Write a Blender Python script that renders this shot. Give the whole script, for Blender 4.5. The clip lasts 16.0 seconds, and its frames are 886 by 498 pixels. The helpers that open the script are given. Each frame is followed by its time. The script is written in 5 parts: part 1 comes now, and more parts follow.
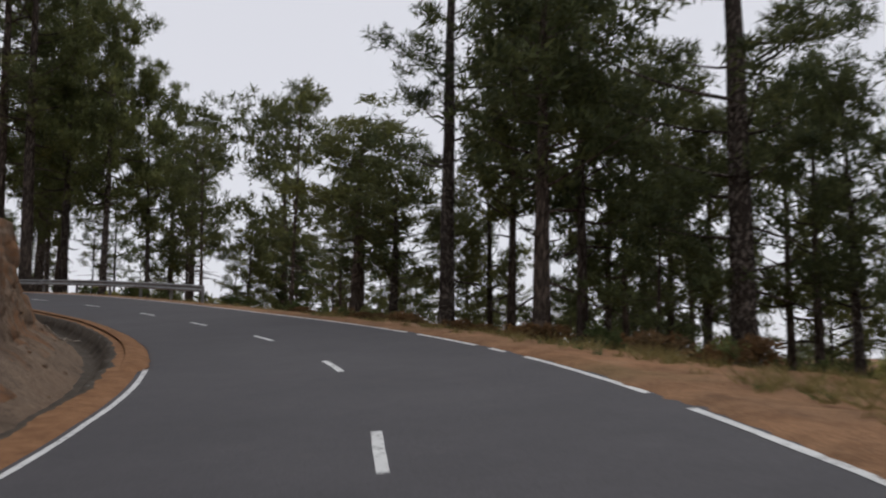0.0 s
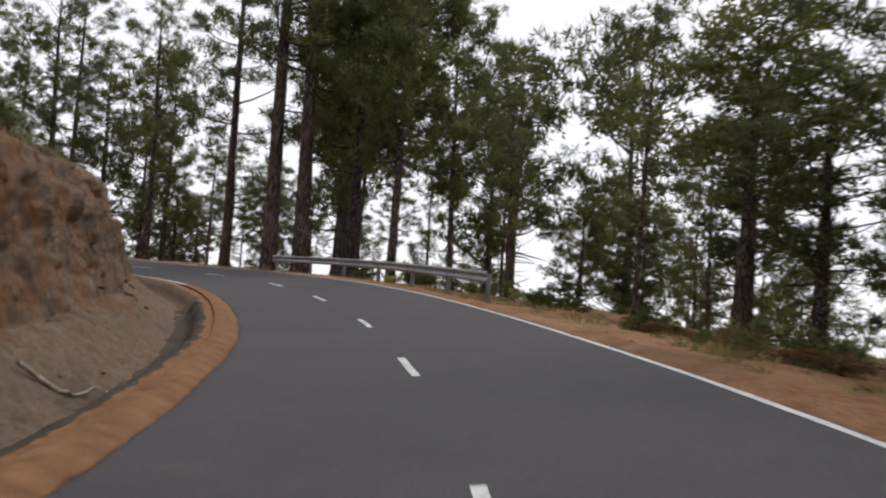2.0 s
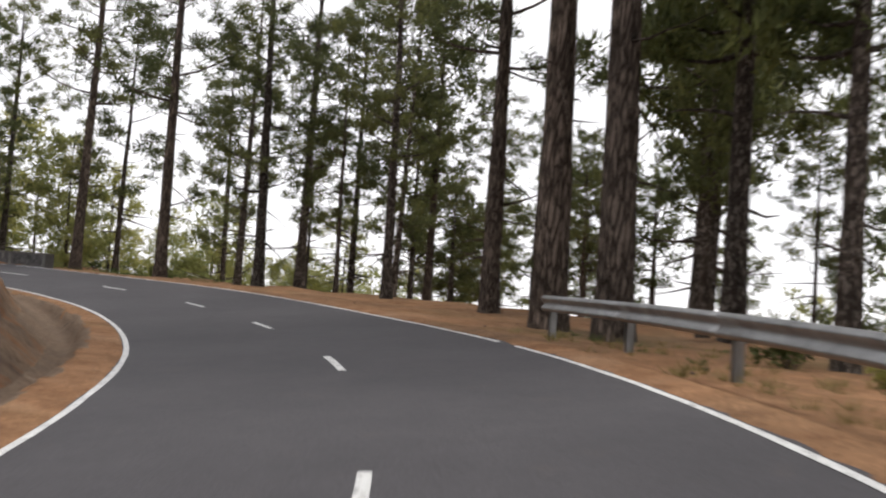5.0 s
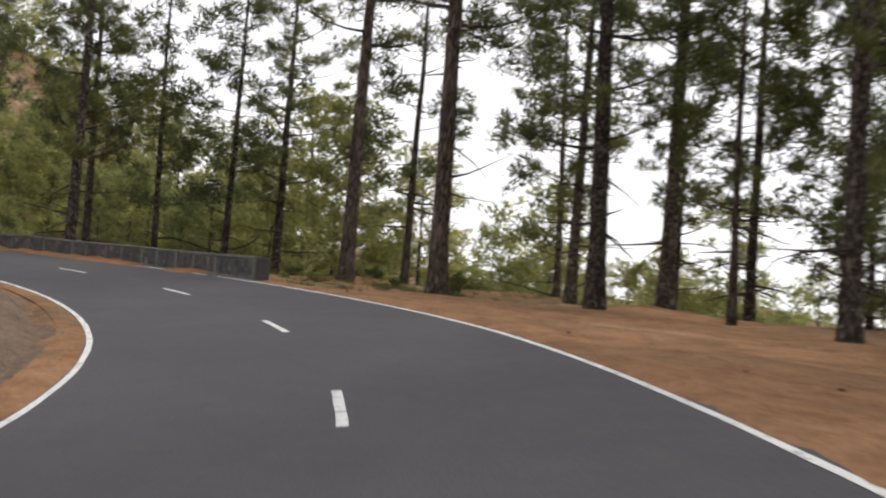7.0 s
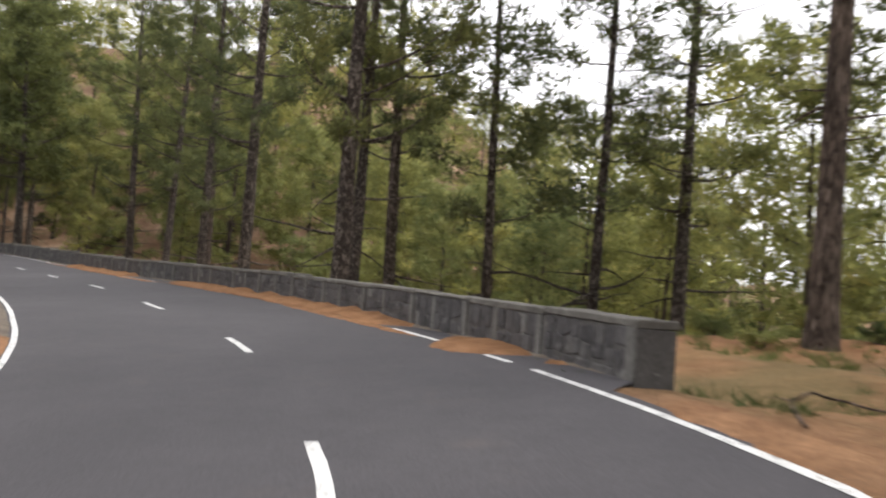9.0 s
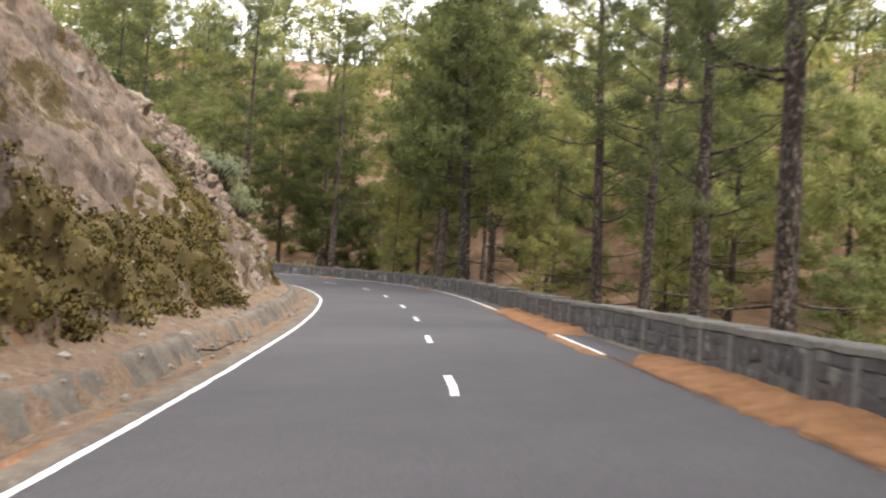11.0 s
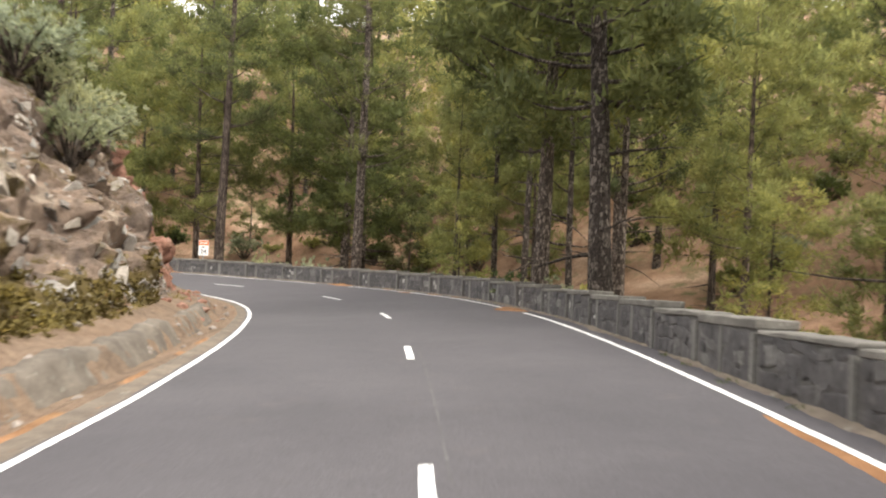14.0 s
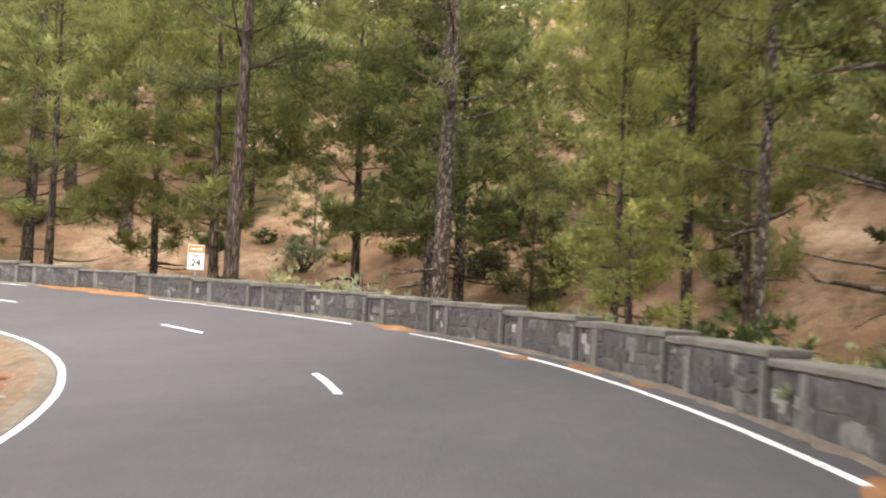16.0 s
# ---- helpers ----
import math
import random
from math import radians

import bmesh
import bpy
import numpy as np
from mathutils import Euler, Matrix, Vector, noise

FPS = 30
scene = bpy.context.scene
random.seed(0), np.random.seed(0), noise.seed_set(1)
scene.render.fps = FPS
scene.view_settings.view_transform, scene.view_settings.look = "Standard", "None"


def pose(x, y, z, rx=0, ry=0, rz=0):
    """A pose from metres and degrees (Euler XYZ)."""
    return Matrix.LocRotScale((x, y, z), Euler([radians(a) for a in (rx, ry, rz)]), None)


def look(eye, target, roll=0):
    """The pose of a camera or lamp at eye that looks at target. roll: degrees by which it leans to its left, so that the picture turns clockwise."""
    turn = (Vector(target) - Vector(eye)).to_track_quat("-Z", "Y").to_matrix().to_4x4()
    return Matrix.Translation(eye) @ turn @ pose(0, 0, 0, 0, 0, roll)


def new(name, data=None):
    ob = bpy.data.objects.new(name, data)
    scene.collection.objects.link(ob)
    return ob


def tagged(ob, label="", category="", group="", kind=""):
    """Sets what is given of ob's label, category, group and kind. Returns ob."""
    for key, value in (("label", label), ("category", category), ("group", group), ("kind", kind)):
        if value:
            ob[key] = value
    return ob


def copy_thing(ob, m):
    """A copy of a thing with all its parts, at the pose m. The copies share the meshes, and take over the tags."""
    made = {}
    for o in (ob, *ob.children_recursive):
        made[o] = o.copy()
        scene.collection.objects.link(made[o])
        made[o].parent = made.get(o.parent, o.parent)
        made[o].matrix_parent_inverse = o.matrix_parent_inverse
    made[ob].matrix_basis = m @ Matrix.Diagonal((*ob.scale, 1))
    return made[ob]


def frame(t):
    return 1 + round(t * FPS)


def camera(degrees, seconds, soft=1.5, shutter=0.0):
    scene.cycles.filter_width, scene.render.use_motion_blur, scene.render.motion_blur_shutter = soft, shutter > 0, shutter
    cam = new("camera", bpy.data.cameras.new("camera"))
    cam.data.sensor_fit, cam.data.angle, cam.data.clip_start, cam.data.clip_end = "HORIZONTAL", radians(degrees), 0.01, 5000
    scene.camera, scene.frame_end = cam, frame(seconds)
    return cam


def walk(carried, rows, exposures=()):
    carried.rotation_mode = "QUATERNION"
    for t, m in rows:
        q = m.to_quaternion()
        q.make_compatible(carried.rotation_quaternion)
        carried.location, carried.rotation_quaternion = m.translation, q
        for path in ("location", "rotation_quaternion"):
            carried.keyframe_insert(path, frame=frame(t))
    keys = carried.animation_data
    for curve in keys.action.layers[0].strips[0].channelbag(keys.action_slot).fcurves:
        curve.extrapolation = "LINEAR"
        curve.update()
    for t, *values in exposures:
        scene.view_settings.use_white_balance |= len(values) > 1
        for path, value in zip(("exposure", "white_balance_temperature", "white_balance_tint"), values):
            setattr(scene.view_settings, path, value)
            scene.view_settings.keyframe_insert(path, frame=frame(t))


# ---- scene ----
cam = camera(47.87, 16.0, soft=2.05, shutter=0.4)
# seconds; eye; yaw to the left of +y, pitch up, lean to the left, in degrees
ROWS = [
    (0.0, -0.016, 2.364, 1.289, 0.94, 5.48, 0.88),
    (0.5, -0.235, 7.125, 1.613, 5.21, 5.12, 1.45),
    (1.0, -0.903, 12.030, 1.907, 11.50, 4.76, 2.92),
    (1.5, -1.839, 16.238, 2.180, 16.19, 4.22, 3.97),
    (2.0, -3.074, 20.755, 2.446, 20.66, 3.91, 3.98),
    (2.5, -4.508, 24.911, 2.762, 23.68, 3.82, 3.50),
    (3.0, -6.370, 29.483, 3.083, 26.76, 4.00, 3.77),
    (3.5, -8.459, 34.056, 3.399, 29.96, 4.12, 4.02),
    (4.0, -10.772, 38.457, 3.709, 33.30, 4.12, 4.07),
    (4.5, -13.396, 42.703, 4.011, 36.90, 4.03, 4.05),
    (5.0, -16.420, 46.807, 4.303, 40.89, 3.89, 4.08),
    (5.5, -19.931, 50.788, 4.583, 45.42, 3.72, 4.29),
    (6.0, -23.844, 54.507, 4.838, 50.43, 3.48, 4.72),
    (6.5, -27.781, 57.577, 5.042, 55.64, 2.96, 4.91),
    (7.0, -32.249, 60.445, 5.245, 61.49, 2.60, 4.38),
    (7.5, -36.547, 62.617, 5.414, 66.97, 2.67, 4.51),
    (8.0, -41.229, 64.416, 5.573, 72.62, 2.48, 5.10),
    (8.5, -45.651, 65.643, 5.765, 77.92, 2.53, 5.00),
    (9.0, -50.210, 66.404, 5.970, 83.96, 2.84, 4.32),
    (9.5, -54.505, 66.657, 6.113, 91.02, 3.19, 4.03),
    (10.0, -59.383, 66.186, 6.286, 99.53, 3.47, 3.72),
    (10.5, -64.088, 65.191, 6.452, 106.59, 3.22, 3.55),
    (11.0, -68.462, 63.821, 6.597, 111.56, 2.55, 3.51),
    (11.5, -72.657, 62.175, 6.726, 114.70, 1.78, 3.53),
    (12.0, -76.822, 60.353, 6.844, 116.23, 1.23, 3.50),
    (12.5, -81.108, 58.455, 6.956, 116.40, 1.21, 3.33),
    (13.0, -85.467, 56.603, 7.055, 115.71, 1.76, 3.10),
    (13.5, -89.517, 54.858, 7.132, 115.39, 2.10, 3.08),
    (14.0, -93.912, 52.917, 7.295, 115.75, 2.19, 2.40),
    (14.5, -98.075, 51.002, 7.501, 116.97, 2.32, 2.29),
    (15.0, -102.709, 48.765, 7.686, 118.75, 2.26, 2.60),
    (15.5, -106.826, 46.574, 7.878, 120.50, 2.30, 2.86),
    (16.0, -110.965, 44.153, 8.036, 123.05, 2.37, 2.62),
]


def aim(x, y, z, yaw, pitch, lean):
    a, b = radians(yaw), radians(pitch)
    return look((x, y, z), (x - math.sin(a) * math.cos(b), y + math.cos(a) * math.cos(b), z + math.sin(b)), lean)


EXPOSURES = [(0.0, -0.44, 6150, 11), (1.0, -0.3, 6200, 11), (2.0, 0.05, 6300, 10), (3.0, 0.25, 6350, 10), (5.5, 0.42, 6450, 10), (7.0, 0.45, 6450, 10), (8.0, 0.68, 6450, 10), (9.0, 0.98, 6450, 10), (9.5, 1.36, 6450, 10), (10.0, 1.52, 6450, 10), (12.5, 1.58, 6750, 9), (13.5, 1.75, 6800, 9), (15.0, 2.1, 6850, 9), (16.0, 2.25, 6850, 9)]
walk(cam, [(t, aim(*row)) for t, *row in ROWS], EXPOSURES)
SKY_STRENGTH = 1.15

# ---- sky and light: a bright overcast day ----
world = bpy.data.worlds.new("overcast_sky")
scene.world = world
world.use_nodes = True
wn, wl_ = world.node_tree.nodes, world.node_tree.links
sky = wn.new("ShaderNodeTexSky")
sky.sky_type, sky.sun_disc = "NISHITA", False
sky.sun_elevation, sky.sun_rotation = radians(58), radians(200)
dull = wn.new("ShaderNodeHueSaturation")
dull.inputs["Saturation"].default_value, dull.inputs["Value"].default_value = 0.35, 0.1
cloud = wn.new("ShaderNodeMix")
cloud.data_type = "RGBA"
cloud.inputs["Factor"].default_value = 0.8
cloud.inputs["B"].default_value = (0.98, 0.955, 0.97, 1)
wl_.new(sky.outputs["Color"], dull.inputs["Color"])
wl_.new(dull.outputs["Color"], cloud.inputs["A"])
wl_.new(cloud.outputs["Result"], wn["Background"].inputs["Color"])
wn["Background"].inputs["Strength"].default_value = SKY_STRENGTH

sun_data = bpy.data.lights.new("sun", "SUN")
sun_data.energy, sun_data.angle, sun_data.color = 1.4, radians(20), (1.0, 0.96, 0.9)
sun_ob = new("sun", sun_data)
sun_ob.matrix_basis = look((0, 0, 60), (0 - 60 * math.sin(radians(200)) * -0.62, 60 * math.cos(radians(200)) * -0.62 * -1, 0))


# ---- materials ----
class Nodes:
    """A small helper to write node materials in few lines."""

    def __init__(self, name, rough=0.9, metal=0.0, spec=0.3):
        self.mat = bpy.data.materials.new(name)
        self.mat.use_nodes = True
        self.tree = self.mat.node_tree
        self.bsdf = self.tree.nodes["Principled BSDF"]
        self.bsdf.inputs["Roughness"].default_value = rough
        self.bsdf.inputs["Metallic"].default_value = metal
        self.bsdf.inputs["Specular IOR Level"].default_value = spec
        self.where = self.node("ShaderNodeTexCoord").outputs["Object"]
        self.world = self.node("ShaderNodeNewGeometry").outputs["Position"]

    def node(self, kind):
        return self.tree.nodes.new(kind)

    def link(self, a, b):
        self.tree.links.new(a, b)
        return self

    def put(self, socket, value):
        if isinstance(value, bpy.types.NodeSocket):
            self.tree.links.new(value, socket)
        else:
            socket.default_value = value

    def stretch(self, vector, scale):
        n = self.node("ShaderNodeMapping")
        n.inputs["Scale"].default_value = scale
        self.link(vector, n.inputs["Vector"])
        return n.outputs["Vector"]

    def noise(self, scale, detail=4.0, rough=0.6, vector=None, warp=0.0):
        n = self.node("ShaderNodeTexNoise")
        n.inputs["Scale"].default_value, n.inputs["Detail"].default_value = scale, detail
        n.inputs["Roughness"].default_value, n.inputs["Distortion"].default_value = rough, warp
        self.link(vector or self.world, n.inputs["Vector"])
        return n.outputs["Fac"]

    def cells(self, scale, vector=None, feature="F1", out="Distance"):
        n = self.node("ShaderNodeTexVoronoi")
        n.feature = feature
        n.inputs["Scale"].default_value = scale
        self.link(vector or self.world, n.inputs["Vector"])
        return n.outputs[out]

    def ramp(self, value, *stops):
        n = self.node("ShaderNodeValToRGB")
        e = n.color_ramp.elements
        while len(e) < len(stops):
            e.new(0.5)
        for k, (p, c) in enumerate(stops):
            e[k].position, e[k].color = p, (*c, 1) if len(c) == 3 else c
        self.link(value, n.inputs["Fac"])
        return n.outputs["Color"]

    def grey(self, value, lo, hi):
        n = self.node("ShaderNodeMapRange")
        n.inputs["From Min"].default_value, n.inputs["From Max"].default_value = lo, hi
        self.link(value, n.inputs["Value"])
        return n.outputs["Result"]

    def mix(self, fac, a, b, mode="MIX"):
        n = self.node("ShaderNodeMix")
        n.data_type, n.blend_type = "RGBA", mode
        self.put(n.inputs["Factor"], fac)
        for key, v in (("A", a), ("B", b)):
            self.put(n.inputs[key], (*v, 1) if isinstance(v, tuple) and len(v) == 3 else v)
        return n.outputs["Result"]

    def random(self):
        return self.node("ShaderNodeObjectInfo").outputs["Random"]

    def island(self):
        return self.node("ShaderNodeNewGeometry").outputs["Random Per Island"]

    def bump(self, value, strength, distance=0.02):
        n = self.node("ShaderNodeBump")
        n.inputs["Strength"].default_value, n.inputs["Distance"].default_value = strength, distance
        self.link(value, n.inputs["Height"])
        if self.bsdf.inputs["Normal"].is_linked:
            self.link(self.bsdf.inputs["Normal"].links[0].from_socket, n.inputs["Normal"])
        self.link(n.outputs["Normal"], self.bsdf.inputs["Normal"])
        return self

    def colour(self, value):
        self.put(self.bsdf.inputs["Base Color"], (*value, 1) if isinstance(value, tuple) else value)
        return self


def make_asphalt():
    m = Nodes("asphalt", 0.82, spec=0.35)
    big = m.noise(0.35, 3, 0.55)
    fine = m.noise(55, 3, 0.7)
    base = m.ramp(m.mix(0.4, big, m.noise(2.2, 6, 0.7)), (0.36, (0.0485, 0.0455, 0.050)), (0.5, (0.0575, 0.0535, 0.0585)), (0.64, (0.0675, 0.063, 0.068)))
    chips = m.ramp(fine, (0.35, (0.55, 0.55, 0.55)), (0.7, (1.3, 1.3, 1.3)))
    col = m.mix(1.0, base, chips, "MULTIPLY")
    dust = m.grey(m.noise(1.7, 5, 0.65), 0.6, 1.1)
    m.colour(m.mix(dust, col, m.mix(0.35, col, (0.16, 0.12, 0.09))))
    return m.bump(fine, 0.35, 0.006).mat


def make_paint():
    m = Nodes("road_paint", 0.7)
    worn = m.ramp(m.noise(9, 6, 0.75), (0.40, (0, 0, 0)), (0.455, (1, 1, 1)))
    chips = m.ramp(m.noise(60, 3, 0.7), (0.25, (0.7, 0.7, 0.7)), (0.6, (1, 1, 1)))
    white = m.mix(1.0, m.ramp(m.noise(2.0, 3), (0.3, (0.56, 0.56, 0.55)), (0.7, (0.72, 0.72, 0.70))), chips, "MULTIPLY")
    m.colour(m.mix(worn, (0.2, 0.195, 0.19), white))
    return m.bump(m.noise(50, 3), 0.25, 0.004).mat


def make_soil():
    """Ochre forest soil under a litter of dry needles."""
    m = Nodes("needle_soil", 0.95, spec=0.1)
    patch = m.ramp(m.noise(0.16, 4, 0.6), (0.28, (0.15, 0.105, 0.072)), (0.45, (0.24, 0.148, 0.09)), (0.58, (0.28, 0.165, 0.098)), (0.74, (0.34, 0.25, 0.18)))
    litter = m.ramp(m.noise(1.3, 6, 0.7), (0.3, (0.62, 0.55, 0.5)), (0.55, (1, 0.95, 0.9)), (0.75, (1.2, 1.15, 1.1)))
    col = m.mix(1.0, patch, litter, "MULTIPLY")
    straw = m.ramp(m.noise(38, 3, 0.7, m.stretch(m.world, (1, 0.35, 1)), 0.6), (0.35, (0.6, 0.58, 0.55)), (0.65, (1.25, 1.2, 1.1)))
    col = m.mix(1.0, col, straw, "MULTIPLY")
    green = m.grey(m.noise(0.09, 4, 0.6), 0.55, 0.68)
    m.colour(m.mix(green, col, m.mix(0.5, col, (0.09, 0.095, 0.04))))
    return m.bump(m.noise(1.9, 6, 0.7), 0.7, 0.12).bump(m.noise(26, 4, 0.7), 0.5, 0.02).mat


def make_hill():
    """Pale beige and pinkish soil of the forest slopes, browned by litter in places."""
    m = Nodes("forest_slope_soil", 0.95, spec=0.1)
    a = m.ramp(m.noise(0.10, 5, 0.65, None, 0.5), (0.30, (0.12, 0.085, 0.060)), (0.44, (0.20, 0.126, 0.083)), (0.55, (0.275, 0.182, 0.128)), (0.66, (0.42, 0.315, 0.24)))
    b = m.ramp(m.noise(0.9, 7, 0.72), (0.3, (0.5, 0.46, 0.42)), (0.52, (0.95, 0.93, 0.9)), (0.75, (1.2, 1.18, 1.14)))
    d = m.ramp(m.noise(14, 4, 0.7), (0.35, (0.7, 0.68, 0.66)), (0.65, (1.15, 1.13, 1.1)))
    col = m.mix(1.0, m.mix(1.0, a, b, "MULTIPLY"), d, "MULTIPLY")
    scrub = m.ramp(m.mix(0.5, m.noise(0.22, 5, 0.7), m.noise(1.7, 5, 0.7)), (0.53, (0, 0, 0)), (0.60, (0.8, 0.8, 0.8)))
    m.colour(m.mix(scrub, col, (0.10, 0.10, 0.045)))
    return m.bump(m.noise(1.4, 7, 0.72), 0.8, 0.2).bump(m.noise(12, 5, 0.7), 0.5, 0.03).mat


def make_needles_fallen():
    m = Nodes("fallen_needles", 0.95, spec=0.1)
    a = m.ramp(m.noise(3.0, 5, 0.65), (0.3, (0.18, 0.096, 0.053)), (0.55, (0.262, 0.143, 0.080)), (0.75, (0.32, 0.188, 0.110)))
    b = m.ramp(m.noise(60, 4, 0.75, m.stretch(m.world, (1, 0.75, 1)), 2.5), (0.35, (0.5, 0.48, 0.45)), (0.65, (1.3, 1.25, 1.1)))
    m.colour(m.mix(1.0, a, b, "MULTIPLY"))
    return m.bump(m.noise(45, 3, 0.7, None, 1.0), 0.8, 0.02).mat


def make_earth():
    """Eroded ochre earth of the cut bank."""
    m = Nodes("ochre_earth", 0.95, spec=0.1)
    a = m.ramp(m.noise(0.55, 5, 0.65), (0.28, (0.15, 0.112, 0.084)), (0.45, (0.225, 0.165, 0.120)), (0.6, (0.275, 0.195, 0.135)), (0.75, (0.34, 0.265, 0.195)))
    b = m.ramp(m.noise(4.5, 7, 0.72, m.stretch(m.world, (1, 1, 0.45))), (0.3, (0.45, 0.42, 0.4)), (0.5, (0.95, 0.92, 0.9)), (0.75, (1.3, 1.25, 1.2)))
    col = m.mix(1.0, a, b, "MULTIPLY")
    rust = m.grey(m.noise(0.8, 5, 0.7, None, 0.8), 0.50, 0.60)
    col = m.mix(rust, col, m.mix(0.6, col, (0.32, 0.15, 0.066)))
    m.colour(col)
    return m.bump(m.noise(2.6, 8, 0.75, m.stretch(m.world, (1, 1, 0.5))), 1.0, 0.25).bump(m.noise(18, 5, 0.7), 0.6, 0.04).mat


def make_rock():
    m = Nodes("weathered_rock", 0.92, spec=0.15)
    a = m.ramp(m.noise(0.5, 6, 0.65, None, 0.6), (0.26, (0.115, 0.092, 0.078)), (0.42, (0.215, 0.166, 0.135)), (0.57, (0.305, 0.226, 0.172)), (0.70, (0.45, 0.385, 0.31)))
    b = m.ramp(m.noise(3.2, 9, 0.78, m.stretch(m.world, (1, 1, 0.6))), (0.3, (0.35, 0.34, 0.33)), (0.5, (0.95, 0.95, 0.95)), (0.72, (1.5, 1.47, 1.42)))
    col = m.mix(1.0, a, b, "MULTIPLY")
    moss = m.ramp(m.mix(0.38, m.noise(0.42, 6, 0.7, None, 0.4), m.noise(2.4, 6, 0.7)), (0.52, (0, 0, 0)), (0.57, (0.8, 0.8, 0.8)))
    green = m.ramp(m.noise(3.2, 6, 0.75), (0.3, (0.022, 0.018, 0.006)), (0.55, (0.10, 0.070, 0.015)), (0.75, (0.155, 0.125, 0.032)))
    m.colour(m.mix(moss, col, green))
    return m.bump(m.cells(1.6, m.stretch(m.world, (1, 1, 1.5)), "DISTANCE_TO_EDGE"), 0.55, 0.2).bump(m.noise(3.0, 9, 0.75), 1.0, 0.22).bump(m.noise(22, 5, 0.7), 0.6, 0.03).mat


def make_talus():
    """Beige grit and dust below the rock, with scattered needles."""
    m = Nodes("talus_grit", 0.95, spec=0.1)
    a = m.ramp(m.noise(0.6, 5, 0.65), (0.3, (0.15, 0.118, 0.092)), (0.5, (0.225, 0.172, 0.130)), (0.62, (0.215, 0.158, 0.116)), (0.78, (0.32, 0.27, 0.215)))
    b = m.ramp(m.noise(7.0, 7, 0.75), (0.3, (0.55, 0.52, 0.5)), (0.55, (1, 0.97, 0.95)), (0.75, (1.3, 1.27, 1.22)))
    c = m.ramp(m.noise(40, 3, 0.7), (0.35, (0.7, 0.68, 0.66)), (0.65, (1.2, 1.17, 1.12)))
    m.colour(m.mix(1.0, m.mix(1.0, a, b, "MULTIPLY"), c, "MULTIPLY"))
    return m.bump(m.noise(3.0, 7, 0.72), 0.8, 0.1).bump(m.noise(24, 5, 0.7), 0.6, 0.025).mat


def make_block(name, joined):
    """Broken faces of the rock: tan, grey and pale blocks, here and there mossy."""
    m = Nodes(name, 0.92, spec=0.15)
    each = m.island() if joined else m.random()
    tone = m.ramp(each, (0.0, (0.12, 0.107, 0.095)), (0.3, (0.21, 0.186, 0.163)), (0.55, (0.285, 0.27, 0.25)), (0.8, (0.36, 0.315, 0.265)), (1.0, (0.50, 0.48, 0.44)))
    b = m.ramp(m.noise(5.0, 8, 0.75), (0.3, (0.45, 0.44, 0.43)), (0.5, (0.95, 0.95, 0.95)), (0.72, (1.35, 1.33, 1.28)))
    col = m.mix(1.0, tone, b, "MULTIPLY")
    moss = m.ramp(m.mix(0.38, m.noise(0.42, 6, 0.7, None, 0.4), m.noise(2.4, 6, 0.7)), (0.53, (0, 0, 0)), (0.59, (0.8, 0.85, 0.85)))
    green = m.ramp(m.noise(6.0, 6, 0.75), (0.3, (0.028, 0.022, 0.008)), (0.55, (0.11, 0.080, 0.02)), (0.75, (0.17, 0.14, 0.04)))
    m.colour(m.mix(moss, col, green))
    return m.bump(m.noise(6.0, 9, 0.75), 0.9, 0.06).bump(m.noise(34, 5, 0.7), 0.5, 0.015).mat


def make_tuff():
    m = Nodes("red_tuff", 0.95, spec=0.1)
    a = m.ramp(m.noise(1.1, 5, 0.65), (0.3, (0.23, 0.118, 0.084)), (0.55, (0.37, 0.198, 0.145)), (0.75, (0.47, 0.32, 0.25)))
    b = m.ramp(m.noise(7.0, 7, 0.75), (0.3, (0.5, 0.48, 0.46)), (0.6, (1.1, 1.1, 1.1)))
    m.colour(m.mix(1.0, a, b, "MULTIPLY"))
    return m.bump(m.noise(3.4, 8, 0.75), 1.0, 0.2).mat


def make_concrete(name, dark, light):
    m = Nodes(name, 0.9, spec=0.2)
    a = m.ramp(m.noise(1.6, 6, 0.7), (0.3, dark), (0.7, light))
    b = m.ramp(m.noise(24, 5, 0.7), (0.3, (0.65, 0.65, 0.65)), (0.65, (1.1, 1.1, 1.1)))
    lichen = m.ramp(m.noise(6.0, 5, 0.7), (0.62, (0, 0, 0)), (0.68, (0.7, 0.7, 0.7)))
    m.colour(m.mix(lichen, m.mix(1.0, a, b, "MULTIPLY"), (0.28, 0.275, 0.245)))
    return m.bump(m.noise(12, 7, 0.7), 0.6, 0.02).mat


def make_stone():
    m = Nodes("dark_basalt", 0.88, spec=0.25)
    tone = m.ramp(m.random(), (0.0, (0.066, 0.063, 0.064)), (0.6, (0.086, 0.082, 0.082)), (0.94, (0.104, 0.100, 0.097)), (1.0, (0.17, 0.165, 0.155)))
    b = m.ramp(m.noise(7.0, 7, 0.72), (0.3, (0.55, 0.55, 0.55)), (0.6, (1.1, 1.1, 1.1)), (0.75, (1.6, 1.6, 1.55)))
    col = m.mix(1.0, tone, b, "MULTIPLY")
    pale = m.ramp(m.noise(2.3, 6, 0.75), (0.58, (0, 0, 0)), (0.65, (0.75, 0.75, 0.75)))
    m.colour(m.mix(pale, col, (0.235, 0.23, 0.216)))
    return m.bump(m.noise(9, 8, 0.72), 0.9, 0.03).mat


